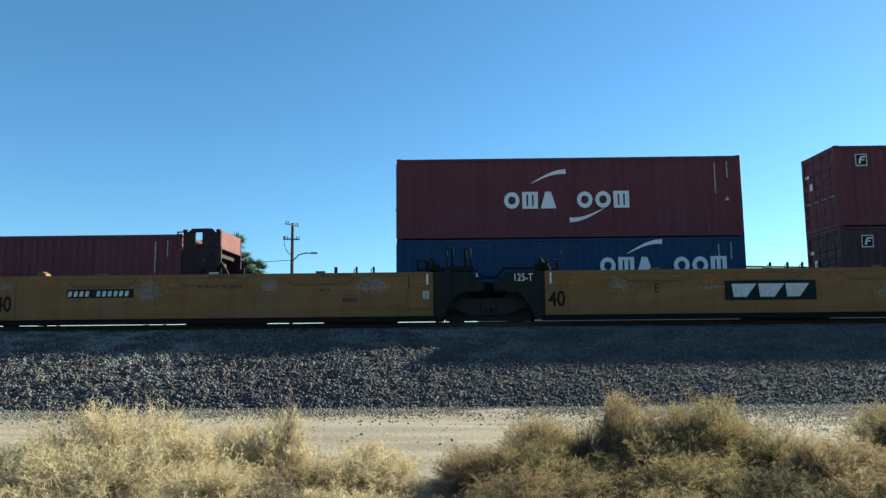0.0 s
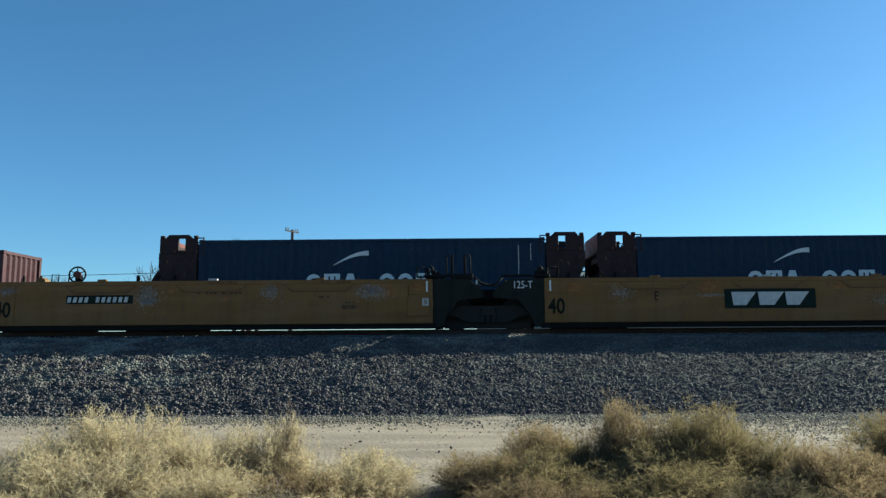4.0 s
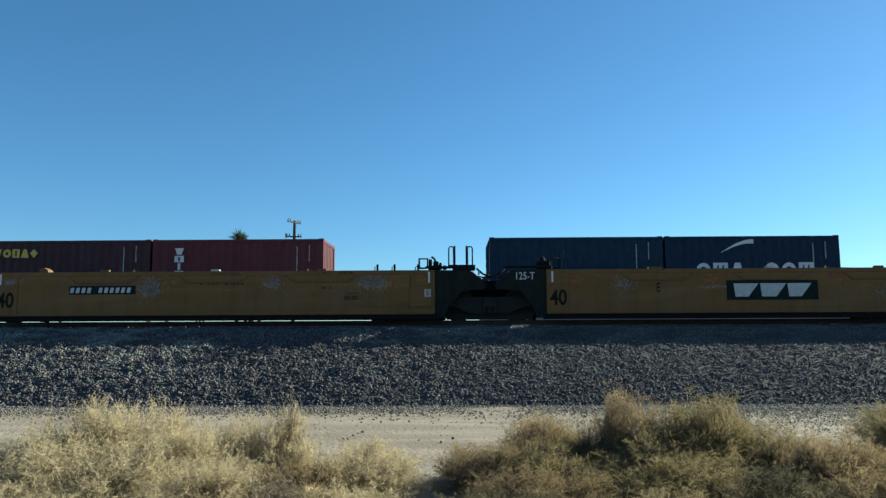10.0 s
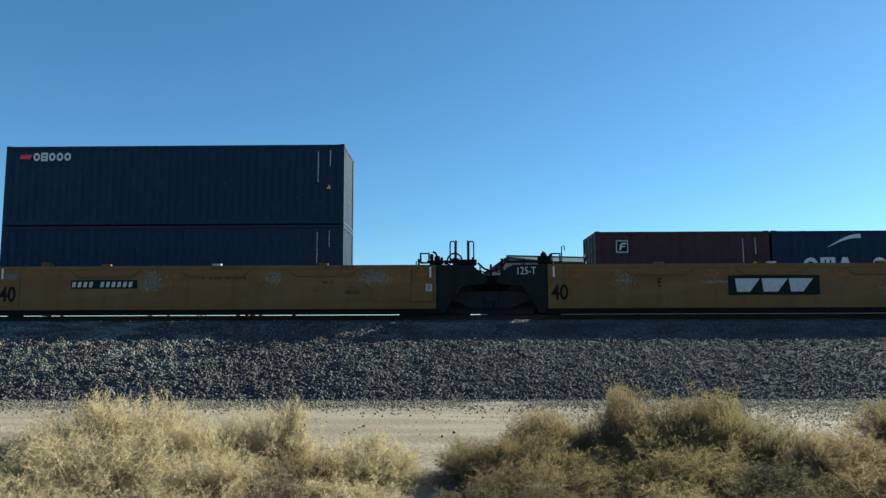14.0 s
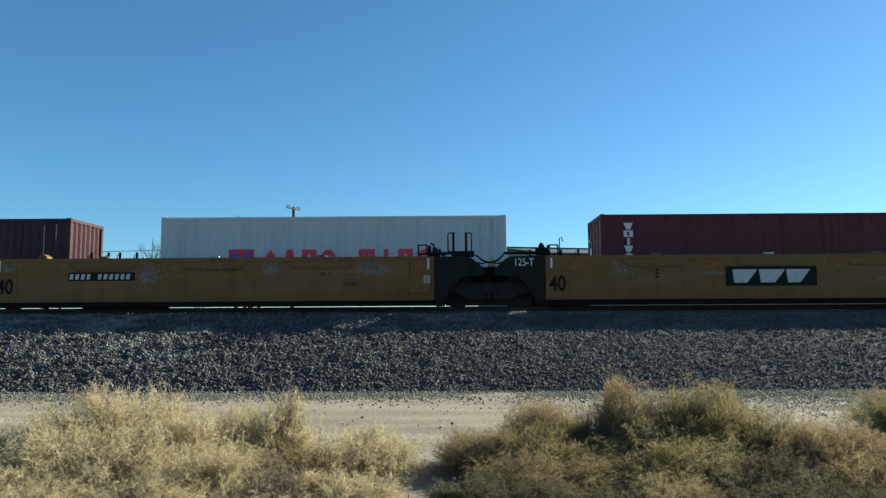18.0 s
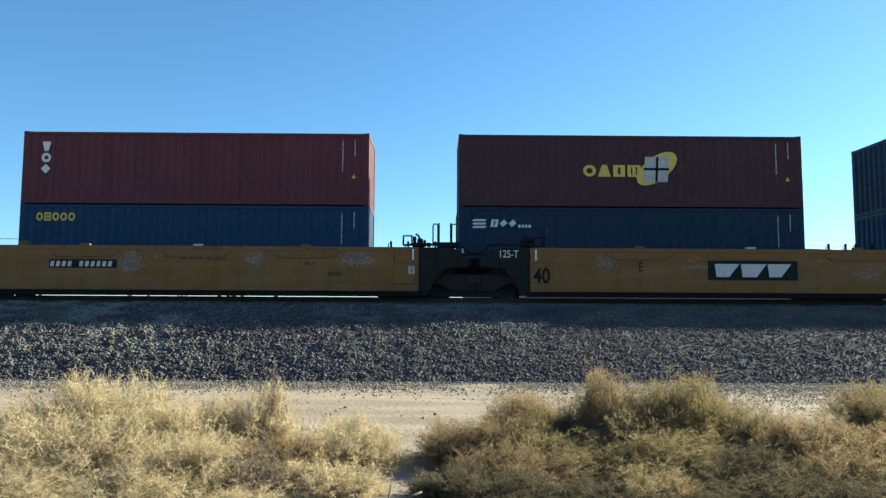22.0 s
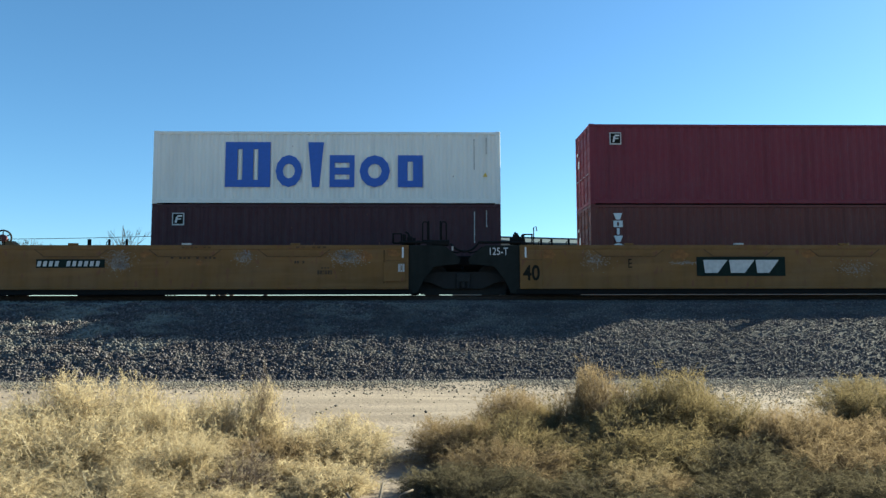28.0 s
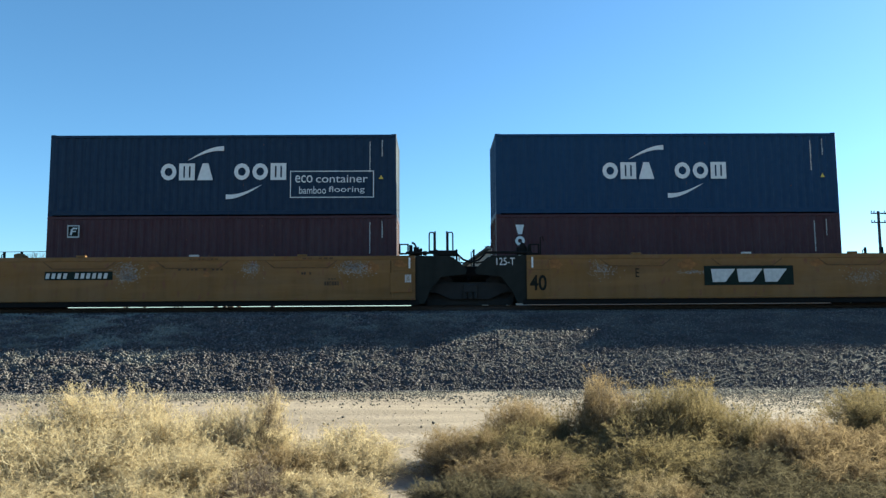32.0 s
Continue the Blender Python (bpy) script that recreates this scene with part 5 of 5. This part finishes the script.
PAIRS = {7: ["blue arcs", "darkmaroon column6"], 8: ["navy five_yellow", "brown none"], 9: ["darkmaroon column6", "darkmaroon none"], 10: ["navy arcs", "rust three_white"],
         11: ["darkmaroon beacon", "darkmaroon column3"], 12: ["slate none", "navy arcs"], 13: ["darkmaroon wide_yellow", "maroon column6"], 14: ["darkmaroon column3", "royal bird"],
         15: ["navy arcs", "red three_white"], 16: ["darkmaroon sq", "navy arcs"]}


def load(x, z, L, colour, kind, H, doors, seed, where):
    label = WORDS[colour] + (" forty-foot" if L > 8 else " twenty-foot") + " steel container " + where
    c = container(L, H, colour, doors, label, pose(x, FAR_Y, z))
    brand(c, L, H, kind, random.Random(seed))
    MOVING.append((c, x, FAR_Y, z))
    return z + H


def flat_rack(x, z):
    """An empty rack with a deep floor and an upright end wall at each end."""
    r = base("flat_rack", pose(x, FAR_Y, z), "empty brown flat rack with upright end walls on a yellow container", "flat rack", "containers on the moving train")
    MOVING.append((r, x, FAR_Y, z))
    for s in (-1, 1):
        put("floor_rail", block(FORTY - 0.3, 0.14, 0.58, 0.01), "brown", r, pose(0, s * 1.14, 0.02))
        wall = put("end_wall", block(0.10, 2.1, 1.62, 0.01), "brown", r, pose(s * 6.0, 0, 0.95))
        for q in (-1, 1):
            put("post", block(0.22, 0.16, 2.62, 0.02), "brown", wall, pose(-s * 0.02, q * 1.135, -0.95))
            put("corner_casting", block(0.18, 0.17, 0.12, 0.012), "brown", wall, pose(s * 0.005, q * 1.13, 1.675))
        put("end_sill", block(0.2, 2.1, 0.55, 0.01), "brown", wall, pose(-s * 0.02, 0, -0.93))
    put("deck", block(FORTY - 0.3, 2.12, 0.08), "wood", r, pose(0, 0, 0.5))
    mark_y = -1.14 - 0.075
    for k, w in ((-4.3, 0.12), (-3.4, 0.36), (2.0, 0.3), (4.6, 0.2)):
        put("small_label", block(w, 0.006, min(0.3, w)), "ink_pale", r, pose(k, mark_y, 0.2))


for a, b in CAR_SETS:
    for i in range(a, b + 1):
        x = well_unit(i, i == a, i == b)
        if i in STACKS:
            z, boxes = FLOOR, STACKS[i][::-1]
            for n, t in enumerate(boxes):
                colour, kind, H, doors = spec(t)
                where = "stacked on another" if n else ("under another in a well car" if len(boxes) > 1 else "alone in a well car")
                z = load(x, z, FORTY, colour, kind, H, doors, i * 10 + n, where)
            if i == 31:
                flat_rack(x, z)
        else:
            for n, t in enumerate(PAIRS[i]):
                colour, kind = t.split()
                load(x + (n * 2 - 1) * (TWENTY / 2 + 0.038), FLOOR, TWENTY, colour, kind, LOW, "L", i * 10 + n, "in a well car")

# ---- beyond the tracks ----


def pole(x, y, h, arms, lamp, label):
    p = base("utility_pole", pose(x, y, 0), label, "utility pole", "utility poles")
    put("post", rod(0.17, h, 10, 0.11), "tarred", p)
    for z, w, turn in arms:
        arm = put("crossarm", block(w, 0.1, 0.10, 0.01), "tarred", p, pose(0, -0.15, z, 0, 0, turn))
        for k in (-0.46, -0.3, 0.3, 0.46):
            put("insulator", rod(0.045, 0.16, 6), "grey_iron", arm, pose(k * w, 0, 0.12))
    if lamp:
        put("lamp_arm", bent(((0, 0, 0), (0.45, 0, 0.45), (1.0, 0, 0.58), (1.45, 0, 0.55)), 0.05), "grey_iron", p, pose(0.1, -0.2, 7.35), "curved dull lamp bracket")
        put("lamp_head", block(0.55, 0.22, 0.14, 0.04), "grey_iron", p, pose(1.72, -0.2, 7.84), "cobra-head street light")
        put("fuse_cutout", rod(0.07, 0.3, 8), "grey_iron", p, pose(-0.62, -0.1, 8.95))
        put("drop_wire", bent(((0, 0, 0), (0.02, 0, -0.4), (0.2, 0, -0.85), (0.5, 0, -1.15)), 0.022, 5), "tarred", p, pose(-0.6, -0.12, 8.95))
    return p


pole(-12.1, 55, 10.25, ((10.05, 1.5, 62), (8.95, 1.15, 10)), True, "tall wooden utility pole carrying a curved street light")
pole(38.4, 62, 10.65, ((10.4, 1.5, 0), (9.6, 1.5, 0)), False, "tall wooden utility pole with two crossarms")


def cable(name, a, b, sag, label):
    pts = []
    for i in range(17):
        q = i / 16
        p = Vector(a).lerp(Vector(b), q)
        pts.append((p.x, p.y, p.z - sag * 4 * q * (1 - q)))
    tagged(put(name, tube_mesh(pts, 0.022, 5), "black"), label, "cable")


cable("cable", (-12.1, 54.85, 7.4), (-52, 60, 7.6), 0.4, "thin black overhead cable strung from the pole")
cable("cable", (38.4, 61.8, 10.4), (80, 66, 10.4), 0.6, "thin black overhead cable strung from the pole")


def blades(tris, name):
    """Separate thin triangles as one mesh."""
    v = np.asarray(tris, float).reshape(-1, 3)
    me = bpy.data.meshes.new(name)
    n = len(v) // 3
    me.vertices.add(len(v)), me.vertices.foreach_set("co", v.reshape(-1))
    me.loops.add(len(v)), me.loops.foreach_set("vertex_index", np.arange(len(v), dtype=np.int32))
    me.polygons.add(n), me.polygons.foreach_set("loop_start", np.arange(0, len(v), 3, dtype=np.int32))
    me.update(calc_edges=True)
    return me


def palm(x, y, h, crown, seed, label):
    """A fan palm: ringed trunk, a skirt of dead fronds, a crown of stiff pleated fans."""
    rng = np.random.default_rng(seed)
    p = base("fan_palm", pose(x, y, 0), label, "palm tree", "palms")
    put("trunk", tube_mesh([(0.05 * math.sin(k), 0, k * (h - crown * 0.6) / 6) for k in range(7)], 0.2, 8), "bark", p)

    def fans(n, low, high, droop, size):
        out = []
        for _ in range(n):
            a, e = rng.uniform(0, math.tau), rng.uniform(low, high)
            d = np.array((math.cos(a) * math.cos(e), math.sin(a) * math.cos(e), math.sin(e)))
            side = np.cross(d, (0, 0, 1))
            side /= np.linalg.norm(side)
            up = np.cross(side, d)
            root = np.array((0, 0, h - crown * 0.55)) - droop * np.array((0, 0, rng.uniform(0, crown * 1.1)))
            hub = root + d * size * rng.uniform(0.2, 0.5)
            out.append((root - side * 0.02, root + side * 0.02, hub))
            for k in np.linspace(-1.25, 1.25, 9):
                w = d * math.cos(k) + side * math.sin(k) - up * 0.12 * abs(k)
                q = np.cross(w, up)
                tip = hub + w * size * rng.uniform(0.50, 0.85) - np.array((0, 0, 0.05 * size))
                out.append((hub - q * 0.065, hub + q * 0.065, tip))
        return out
    put("crown", blades(fans(34, -0.8, 1.45, 0, crown * 1.18), "crown"), "palm_leaf", p)
    put("dead_fronds", blades(fans(170, -1.35, -0.45, 2.6, crown * 0.9), "skirt"), "palm_dry", p, None, "skirt of dry brown fronds")


palm(-20.85, 70, 11.2, 1.05, 1, "tall fan palm with a shaggy skirt of dead fronds")
palm(-20.15, 70.6, 9.6, 0.8, 2, "fan palm with a shaggy skirt beside a taller one")
palm(-19.6, 70.2, 9.0, 0.75, 3, "fan palm with a shaggy skirt beside a taller one")
palm(-18.85, 70.8, 8.7, 0.85, 4, "short bushy fan palm")
palm(-19.2, 69.5, 8.2, 0.7, 5, "short bushy fan palm")


def bare_tree(x, y, h, spread, seed, label):
    rng = random.Random(seed)
    t = base("bare_tree", pose(x, y, 0), label, "tree")
    limbs = []

    def grow(p, d, r, length, depth):
        q = p + d * length
        limbs.append((p, (p + q) / 2 + Vector((rng.uniform(-1, 1), rng.uniform(-1, 1), 0)) * length * 0.06, q, r))
        if depth:
            for _ in range(3):
                e = (d + Vector((rng.uniform(-1, 1), rng.uniform(-1, 1), rng.uniform(-0.3, 0.6))) * spread).normalized()
                grow(q, e, r * 0.6, length * rng.uniform(0.62, 0.8), depth - 1)
    grow(Vector((0, 0, 0)), Vector((0, 0, 1)), 0.16, h * 0.34, 5)
    put("trunk", tube_mesh(limbs[0][:3], limbs[0][3], 7), "bark", t)
    verts, faces = [], []
    for a, b, c, r in limbs[1:]:
        n = len(verts)
        for p, k in ((a, r), (b, r * 0.8), (c, r * 0.6)):
            verts += [p + Vector((k, 0, 0)), p + Vector((-k * 0.5, k * 0.86, 0)), p + Vector((-k * 0.5, -k * 0.86, 0))]
        for j in (0, 3):
            for i in range(3):
                faces.append((n + j + i, n + j + (i + 1) % 3, n + j + 3 + (i + 1) % 3, n + j + 3 + i))
    put("branches", mesh_of("branches", verts, faces), "bark", t)


bare_tree(-23.6, 60, 7.6, 0.55, 4, "leafless grey tree behind the tracks")
bare_tree(-25.6, 61, 7.2, 0.6, 9, "leafless grey tree behind the tracks")
bare_tree(-21.6, 62, 6.6, 0.6, 12, "small leafless grey tree behind the tracks")


bare_tree(-32.5, 60, 6.9, 0.6, 21, "small leafless grey tree behind the tracks")


def warehouse():
    """A long gabled metal shed, seen over the parked train."""
    w = base("warehouse", pose(4.3, 60, 0, 0, 0, 14.7), "long metal shed with a dull grey-green low-pitched roof", "building")
    L, half, ridge, eave = 48, 9.0, 7.5, 6.3
    verts = [(0, 0, ridge), (L, 0, ridge), (L, -half, eave), (0, -half, eave), (L, half, eave), (0, half, eave)]
    top = mesh_of("roof", verts + [(x, y, z - 0.12) for x, y, z in verts], [(0, 3, 2, 1), (0, 1, 4, 5), (6, 7, 8, 9), (7, 6, 11, 10), (3, 9, 8, 2), (5, 4, 10, 11), (0, 6, 9, 3), (0, 5, 11, 6), (1, 2, 8, 7), (1, 7, 10, 4)])
    put("roof", top, "roof", w)
    put("ridge_cap", block(L, 0.4, 0.10, 0.02), "roof", w, pose(L / 2, 0, ridge + 0.004))
    for s in (-1, 1):
        put("wall", block(L - 0.6, 0.2, eave - 0.14), "wall", w, pose(L / 2, s * (half - 0.4), 0))
        gable = plate_mesh([(-half + 0.5, 0), (half - 0.5, 0), (half - 0.5, eave - 0.2), (0, ridge - 0.2), (-half + 0.5, eave - 0.2)], 0.2)
        put("gable", gable, "wall", w, pose(L / 2 + s * (L / 2 - 0.4), 0, 0, 0, 0, 90))
    put("vent", rod(0.2, 0.7, 10), "grey", w, pose(20.5, -1.2, ridge - 0.4))
    put("vent", rod(0.08, 0.9, 8), "grey", w, pose(21.2, -0.8, ridge - 0.3))


warehouse()

# ---- desert scrub beside the road ----


def kites(quads, name):
    """Separate thin bent leaves and twig ends, four corners each, as one mesh."""
    v = np.asarray(quads, float).reshape(-1, 3)
    me = bpy.data.meshes.new(name)
    me.vertices.add(len(v)), me.vertices.foreach_set("co", v.reshape(-1))
    me.loops.add(len(v)), me.loops.foreach_set("vertex_index", np.arange(len(v), dtype=np.int32))
    me.polygons.add(len(v) // 4), me.polygons.foreach_set("loop_start", np.arange(0, len(v), 4, dtype=np.int32))
    me.update(calc_edges=True)
    return me


def unit(v):
    return v / (np.linalg.norm(v, axis=-1, keepdims=True) + 1e-9)


def shrub_parts(stems, sprigs, leaves, seed, ragged, up, curl, long, thin):
    """A dry shrub of unit size: stems fan out from the root in uneven plumes and carry side sprigs of short crooked twig ends.
    curl: 0 straight along the stem, 1 every way; long, thin: size of the twig ends."""
    rng = np.random.default_rng(seed)
    wood, inner, outer = [], [], []
    lobes = rng.normal(0, 1, (22, 3))
    lobes[:, 2] = np.abs(lobes[:, 2]) * 0.8 + up
    lobes = unit(lobes)
    gain = rng.uniform(1.0 - ragged, 1.06, 22)
    for _ in range(stems):
        d = lobes[rng.integers(22)] + rng.normal(0, 0.34, 3)
        d[2] = abs(d[2])
        d = unit(d)
        near = np.argmax(lobes @ d)
        size = gain[near] * (0.6 + 0.4 * max(0.0, lobes[near] @ d) ** 3) * rng.uniform(0.78, 1.10)
        if rng.random() < 0.10:
            size *= rng.uniform(1.04, 1.16)
        root, tip = rng.normal(0, 0.06, 3) * (1, 1, 0), d * size
        bend = tip * 0.5 + np.array((0, 0, -0.06)) * size + rng.normal(0, 0.06, 3)

        def at(q):
            return (1 - q) ** 2 * root + 2 * q * (1 - q) * bend + q * q * tip
        for q0, q1, w in ((0, 0.45, 0.008), (0.45, 0.95, 0.0045)):
            p0, p1 = at(q0), at(q1)
            side = unit(np.cross(p1 - p0, rng.normal(0, 1, 3))) * w
            wood.append((p0 - side, p0 + side, p1 + side * 0.5, p1 - side * 0.5))
        q = np.clip(1 - np.abs(rng.normal(0, 0.36, sprigs)), 0.15, 1.0)[:, None]
        p = at(q)
        e = unit(d * 0.6 + rng.normal(0, 0.62, (sprigs, 3)) + (0, 0, 0.3))
        end = p + e * rng.uniform(0.10, 0.27, (sprigs, 1)) * (1.2 - 0.55 * q)
        crook = (p + end) / 2 + rng.normal(0, 0.016, (sprigs, 3))
        side = unit(np.cross(e, rng.normal(0, 1, (sprigs, 3)))) * thin * 0.7
        # outer ends take the paler tip colour, the rest the darker shaded one
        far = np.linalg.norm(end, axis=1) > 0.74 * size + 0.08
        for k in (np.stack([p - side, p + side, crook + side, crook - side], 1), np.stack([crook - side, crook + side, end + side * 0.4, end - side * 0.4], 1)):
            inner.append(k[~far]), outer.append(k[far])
        for _ in range(leaves):
            w = rng.uniform(0.1, 1.05, (sprigs, 1))
            g = (1 - w) ** 2 * p + 2 * w * (1 - w) * crook + w * w * end
            f = unit(e * (1.1 - curl) + rng.normal(0, 0.75, (sprigs, 3)) * curl + (0, 0, 0.15)) * rng.uniform(0.45, 1.3, (sprigs, 1)) * long
            across = unit(np.cross(f, rng.normal(0, 1, (sprigs, 3))))
            mid = g + f * 0.5 + np.cross(unit(f), across) * long * rng.uniform(-0.34, 0.34, (sprigs, 1))
            k = np.stack([g, mid - across * thin, g + f, mid + across * thin], 1)
            inner.append(k[~far]), outer.append(k[far])
    return wood, np.concatenate(inner), np.concatenate(outer)


SHRUB_KINDS = {}
for kind, args in (("broad", (380, 14, 6, 21, 0.24, 0.1, 0.8, 0.070, 0.0031)), ("round", (400, 14, 6, 22, 0.16, 0.2, 0.8, 0.068, 0.0031)), ("wiry", (290, 13, 6, 23, 0.42, 0.3, 0.75, 0.075, 0.0033)),
                   ("plume", (360, 14, 6, 26, 0.24, 0.6, 0.65, 0.070, 0.0030)), ("small", (200, 11, 6, 24, 0.4, 0.3, 0.75, 0.11, 0.0048)), ("dead", (110, 12, 3, 25, 0.4, 0.3, 0.5, 0.09, 0.0026))):
    wood, leaf, tips = shrub_parts(*args)
    SHRUB_KINDS[kind] = (kites(wood, "stems"), kites(leaf, "twigs"), kites(tips, "tips"))
# inner colour and its lighter copy for the sunlit outside
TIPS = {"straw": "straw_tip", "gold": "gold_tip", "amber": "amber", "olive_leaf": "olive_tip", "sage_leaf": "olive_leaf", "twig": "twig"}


def shrub(kind, x, y, r, h, colour, turn, label, seed=0):
    rng = random.Random(int(x * 100) + seed)
    e = base("desert_shrub", Matrix.LocRotScale((x, y, ROAD - 0.03), Euler((0, 0, radians(turn))), (r, r * rng.uniform(0.9, 1.1), h)), label, "shrub", "shrubs beside the road")
    stems, twigs, tips = SHRUB_KINDS[kind]
    tagged(put("stemwork", stems, "pale_twig" if colour == "straw" else "twig", e, None, "bare woody stems"), kind="stuff")
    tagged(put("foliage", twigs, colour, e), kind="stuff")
    tagged(put("sunlit_tips", tips, TIPS[colour], e, None, "dry twig tips coloured paler than the inner twigs, as if sunlit"), kind="stuff")


# front row shrubs, shade painted in by their darker twig colour
SAGE = "low olive-brown desert shrub, coloured darker for the shade of others"
STRAW, GOLD, OLIVE = "dry straw-coloured desert shrub with fine twigs", "golden dry desert shrub with fine twigs", "olive-grey desert shrub with dry tips"
DEAD = "bare grey dead desert shrub"
STRAW_CLUMP = (
    ("round", -3.32, 7.6, 0.80, 0.94, "straw", 0, STRAW), ("broad", -3.85, 7.4, 0.85, 0.76, "straw", 70, STRAW), ("round", -1.95, 7.7, 0.56, 0.80, "straw", 140, STRAW),
    ("dead", -1.72, 7.6, 0.30, 0.94, "twig", 40, DEAD), ("round", -2.5, 7.2, 0.68, 0.73, "straw", 30, STRAW), ("small", -1.45, 6.9, 0.6, 0.5, "gold", 10, GOLD),
    ("broad", -4.55, 7.1, 0.85, 0.46, "straw", 250, STRAW), ("round", -4.1, 6.4, 0.85, 0.46, "straw", 100, STRAW), ("round", -3.1, 6.5, 0.9, 0.70, "straw", 300, STRAW),
    ("round", -2.15, 6.35, 0.75, 0.54, "straw", 60, STRAW), ("dead", -1.5, 6.1, 0.5, 0.45, "twig", 0, DEAD), ("broad", -3.4, 5.6, 0.8, 0.52, "straw", 20, STRAW),
    ("broad", -2.4, 5.6, 0.75, 0.42, "straw", 200, STRAW), ("small", -1.5, 5.5, 0.5, 0.28, "straw", 110, STRAW),
)
GOLDEN_CLUMP = (
    ("round", -0.92, 7.35, 0.7, 0.50, "straw", 200, STRAW), ("round", 0.98, 8.5, 0.56, 0.67, "gold", 20, GOLD), ("round", 0.25, 7.55, 0.6, 0.48, "gold", 80, GOLD),
    ("broad", 0.85, 7.4, 0.7, 0.58, "olive_leaf", 120, OLIVE),
)
OLIVE_CLUMP = (
    ("plume", 1.84, 7.95, 0.52, 0.88, "gold", 170, GOLD), ("plume", 2.74, 7.95, 0.8, 0.83, "olive_leaf", 230, OLIVE), ("plume", 2.27, 7.75, 0.62, 0.74, "olive_leaf", 20, OLIVE),
    ("round", 3.12, 7.9, 0.62, 0.68, "olive_leaf", 280, OLIVE), ("broad", 2.0, 7.2, 0.9, 0.60, "olive_leaf", 330, OLIVE), ("wiry", 3.40, 7.1, 0.48, 0.70, "gold", 15, GOLD),
    ("broad", 3.85, 7.3, 0.7, 0.60, "gold", 75, GOLD), ("round", 5.65, 9.4, 0.8, 0.66, "olive_leaf", 190, OLIVE), ("round", 6.6, 9.3, 0.7, 0.52, "olive_leaf", 30, OLIVE),
    ("broad", 4.6, 7.2, 0.75, 0.55, "gold", 245, GOLD), ("wiry", 1.38, 8.1, 0.42, 0.64, "olive_leaf", 95, OLIVE),
)
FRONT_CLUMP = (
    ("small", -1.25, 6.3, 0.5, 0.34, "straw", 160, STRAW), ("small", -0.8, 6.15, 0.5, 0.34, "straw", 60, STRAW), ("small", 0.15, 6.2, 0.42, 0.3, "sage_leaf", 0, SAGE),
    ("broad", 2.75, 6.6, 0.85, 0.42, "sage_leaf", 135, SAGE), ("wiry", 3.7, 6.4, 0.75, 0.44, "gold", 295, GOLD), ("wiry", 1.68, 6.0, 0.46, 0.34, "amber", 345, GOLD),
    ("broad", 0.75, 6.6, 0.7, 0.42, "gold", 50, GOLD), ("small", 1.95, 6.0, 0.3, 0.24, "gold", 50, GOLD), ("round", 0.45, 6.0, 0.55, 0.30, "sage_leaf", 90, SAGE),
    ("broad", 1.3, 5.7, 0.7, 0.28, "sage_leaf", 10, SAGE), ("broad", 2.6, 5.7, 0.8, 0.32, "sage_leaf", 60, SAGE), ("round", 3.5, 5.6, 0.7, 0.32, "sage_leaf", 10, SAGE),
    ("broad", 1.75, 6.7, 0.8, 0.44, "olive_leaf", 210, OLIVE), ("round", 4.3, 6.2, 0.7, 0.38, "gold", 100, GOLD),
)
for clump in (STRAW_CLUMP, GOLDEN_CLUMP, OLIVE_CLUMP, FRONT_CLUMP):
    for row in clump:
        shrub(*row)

gnarled = base("desert_shrub", pose(-0.46, 4.7, ROAD - 0.03), "crooked bare woody stem of a dead desert shrub", "shrub", "shrubs beside the road")
for limb, r in ((((0, 0, 0), (0.05, 0.02, 0.10), (0.045, 0.03, 0.18), (0.09, 0.05, 0.22), (0.24, 0.06, 0.29)), 0.013), (((0.045, 0.03, 0.18), (0.02, 0.06, 0.27), (-0.06, 0.1, 0.36)), 0.009),
                (((0.09, 0.05, 0.22), (0.15, 0.12, 0.31), (0.17, 0.2, 0.40)), 0.007), (((0.24, 0.06, 0.29), (0.29, 0.05, 0.36), (0.37, 0.09, 0.38)), 0.006), (((0, 0, 0), (-0.1, 0.1, 0.09), (-0.16, 0.2, 0.22)), 0.008)):
    put("stem", tube_mesh(limb, r, 6), "bark", gnarled)


def motions():
    """The far train rolls to the right, gathering a little speed."""
    shift = ((0, 0.0), (1, 18.51), (2, 37.02), (3, 55.53), (3.5, 64.84), (5.5, 102.21), (7, 130.38), (8, 149.14), (10, 186.79), (12, 224.54), (13.5, 252.98), (15.5, 291.14), (17, 319.83),
             (18, 339.01), (20, 377.56), (22, 416.27), (24, 455.14), (25.5, 484.43), (27.5, 523.61), (29, 553.25), (30, 573.06), (32, 612.56))
    for thing, x, y, z in MOVING:
        walk(thing, [(t, pose(x + s, y, z)) for t, s in shift])


motions()
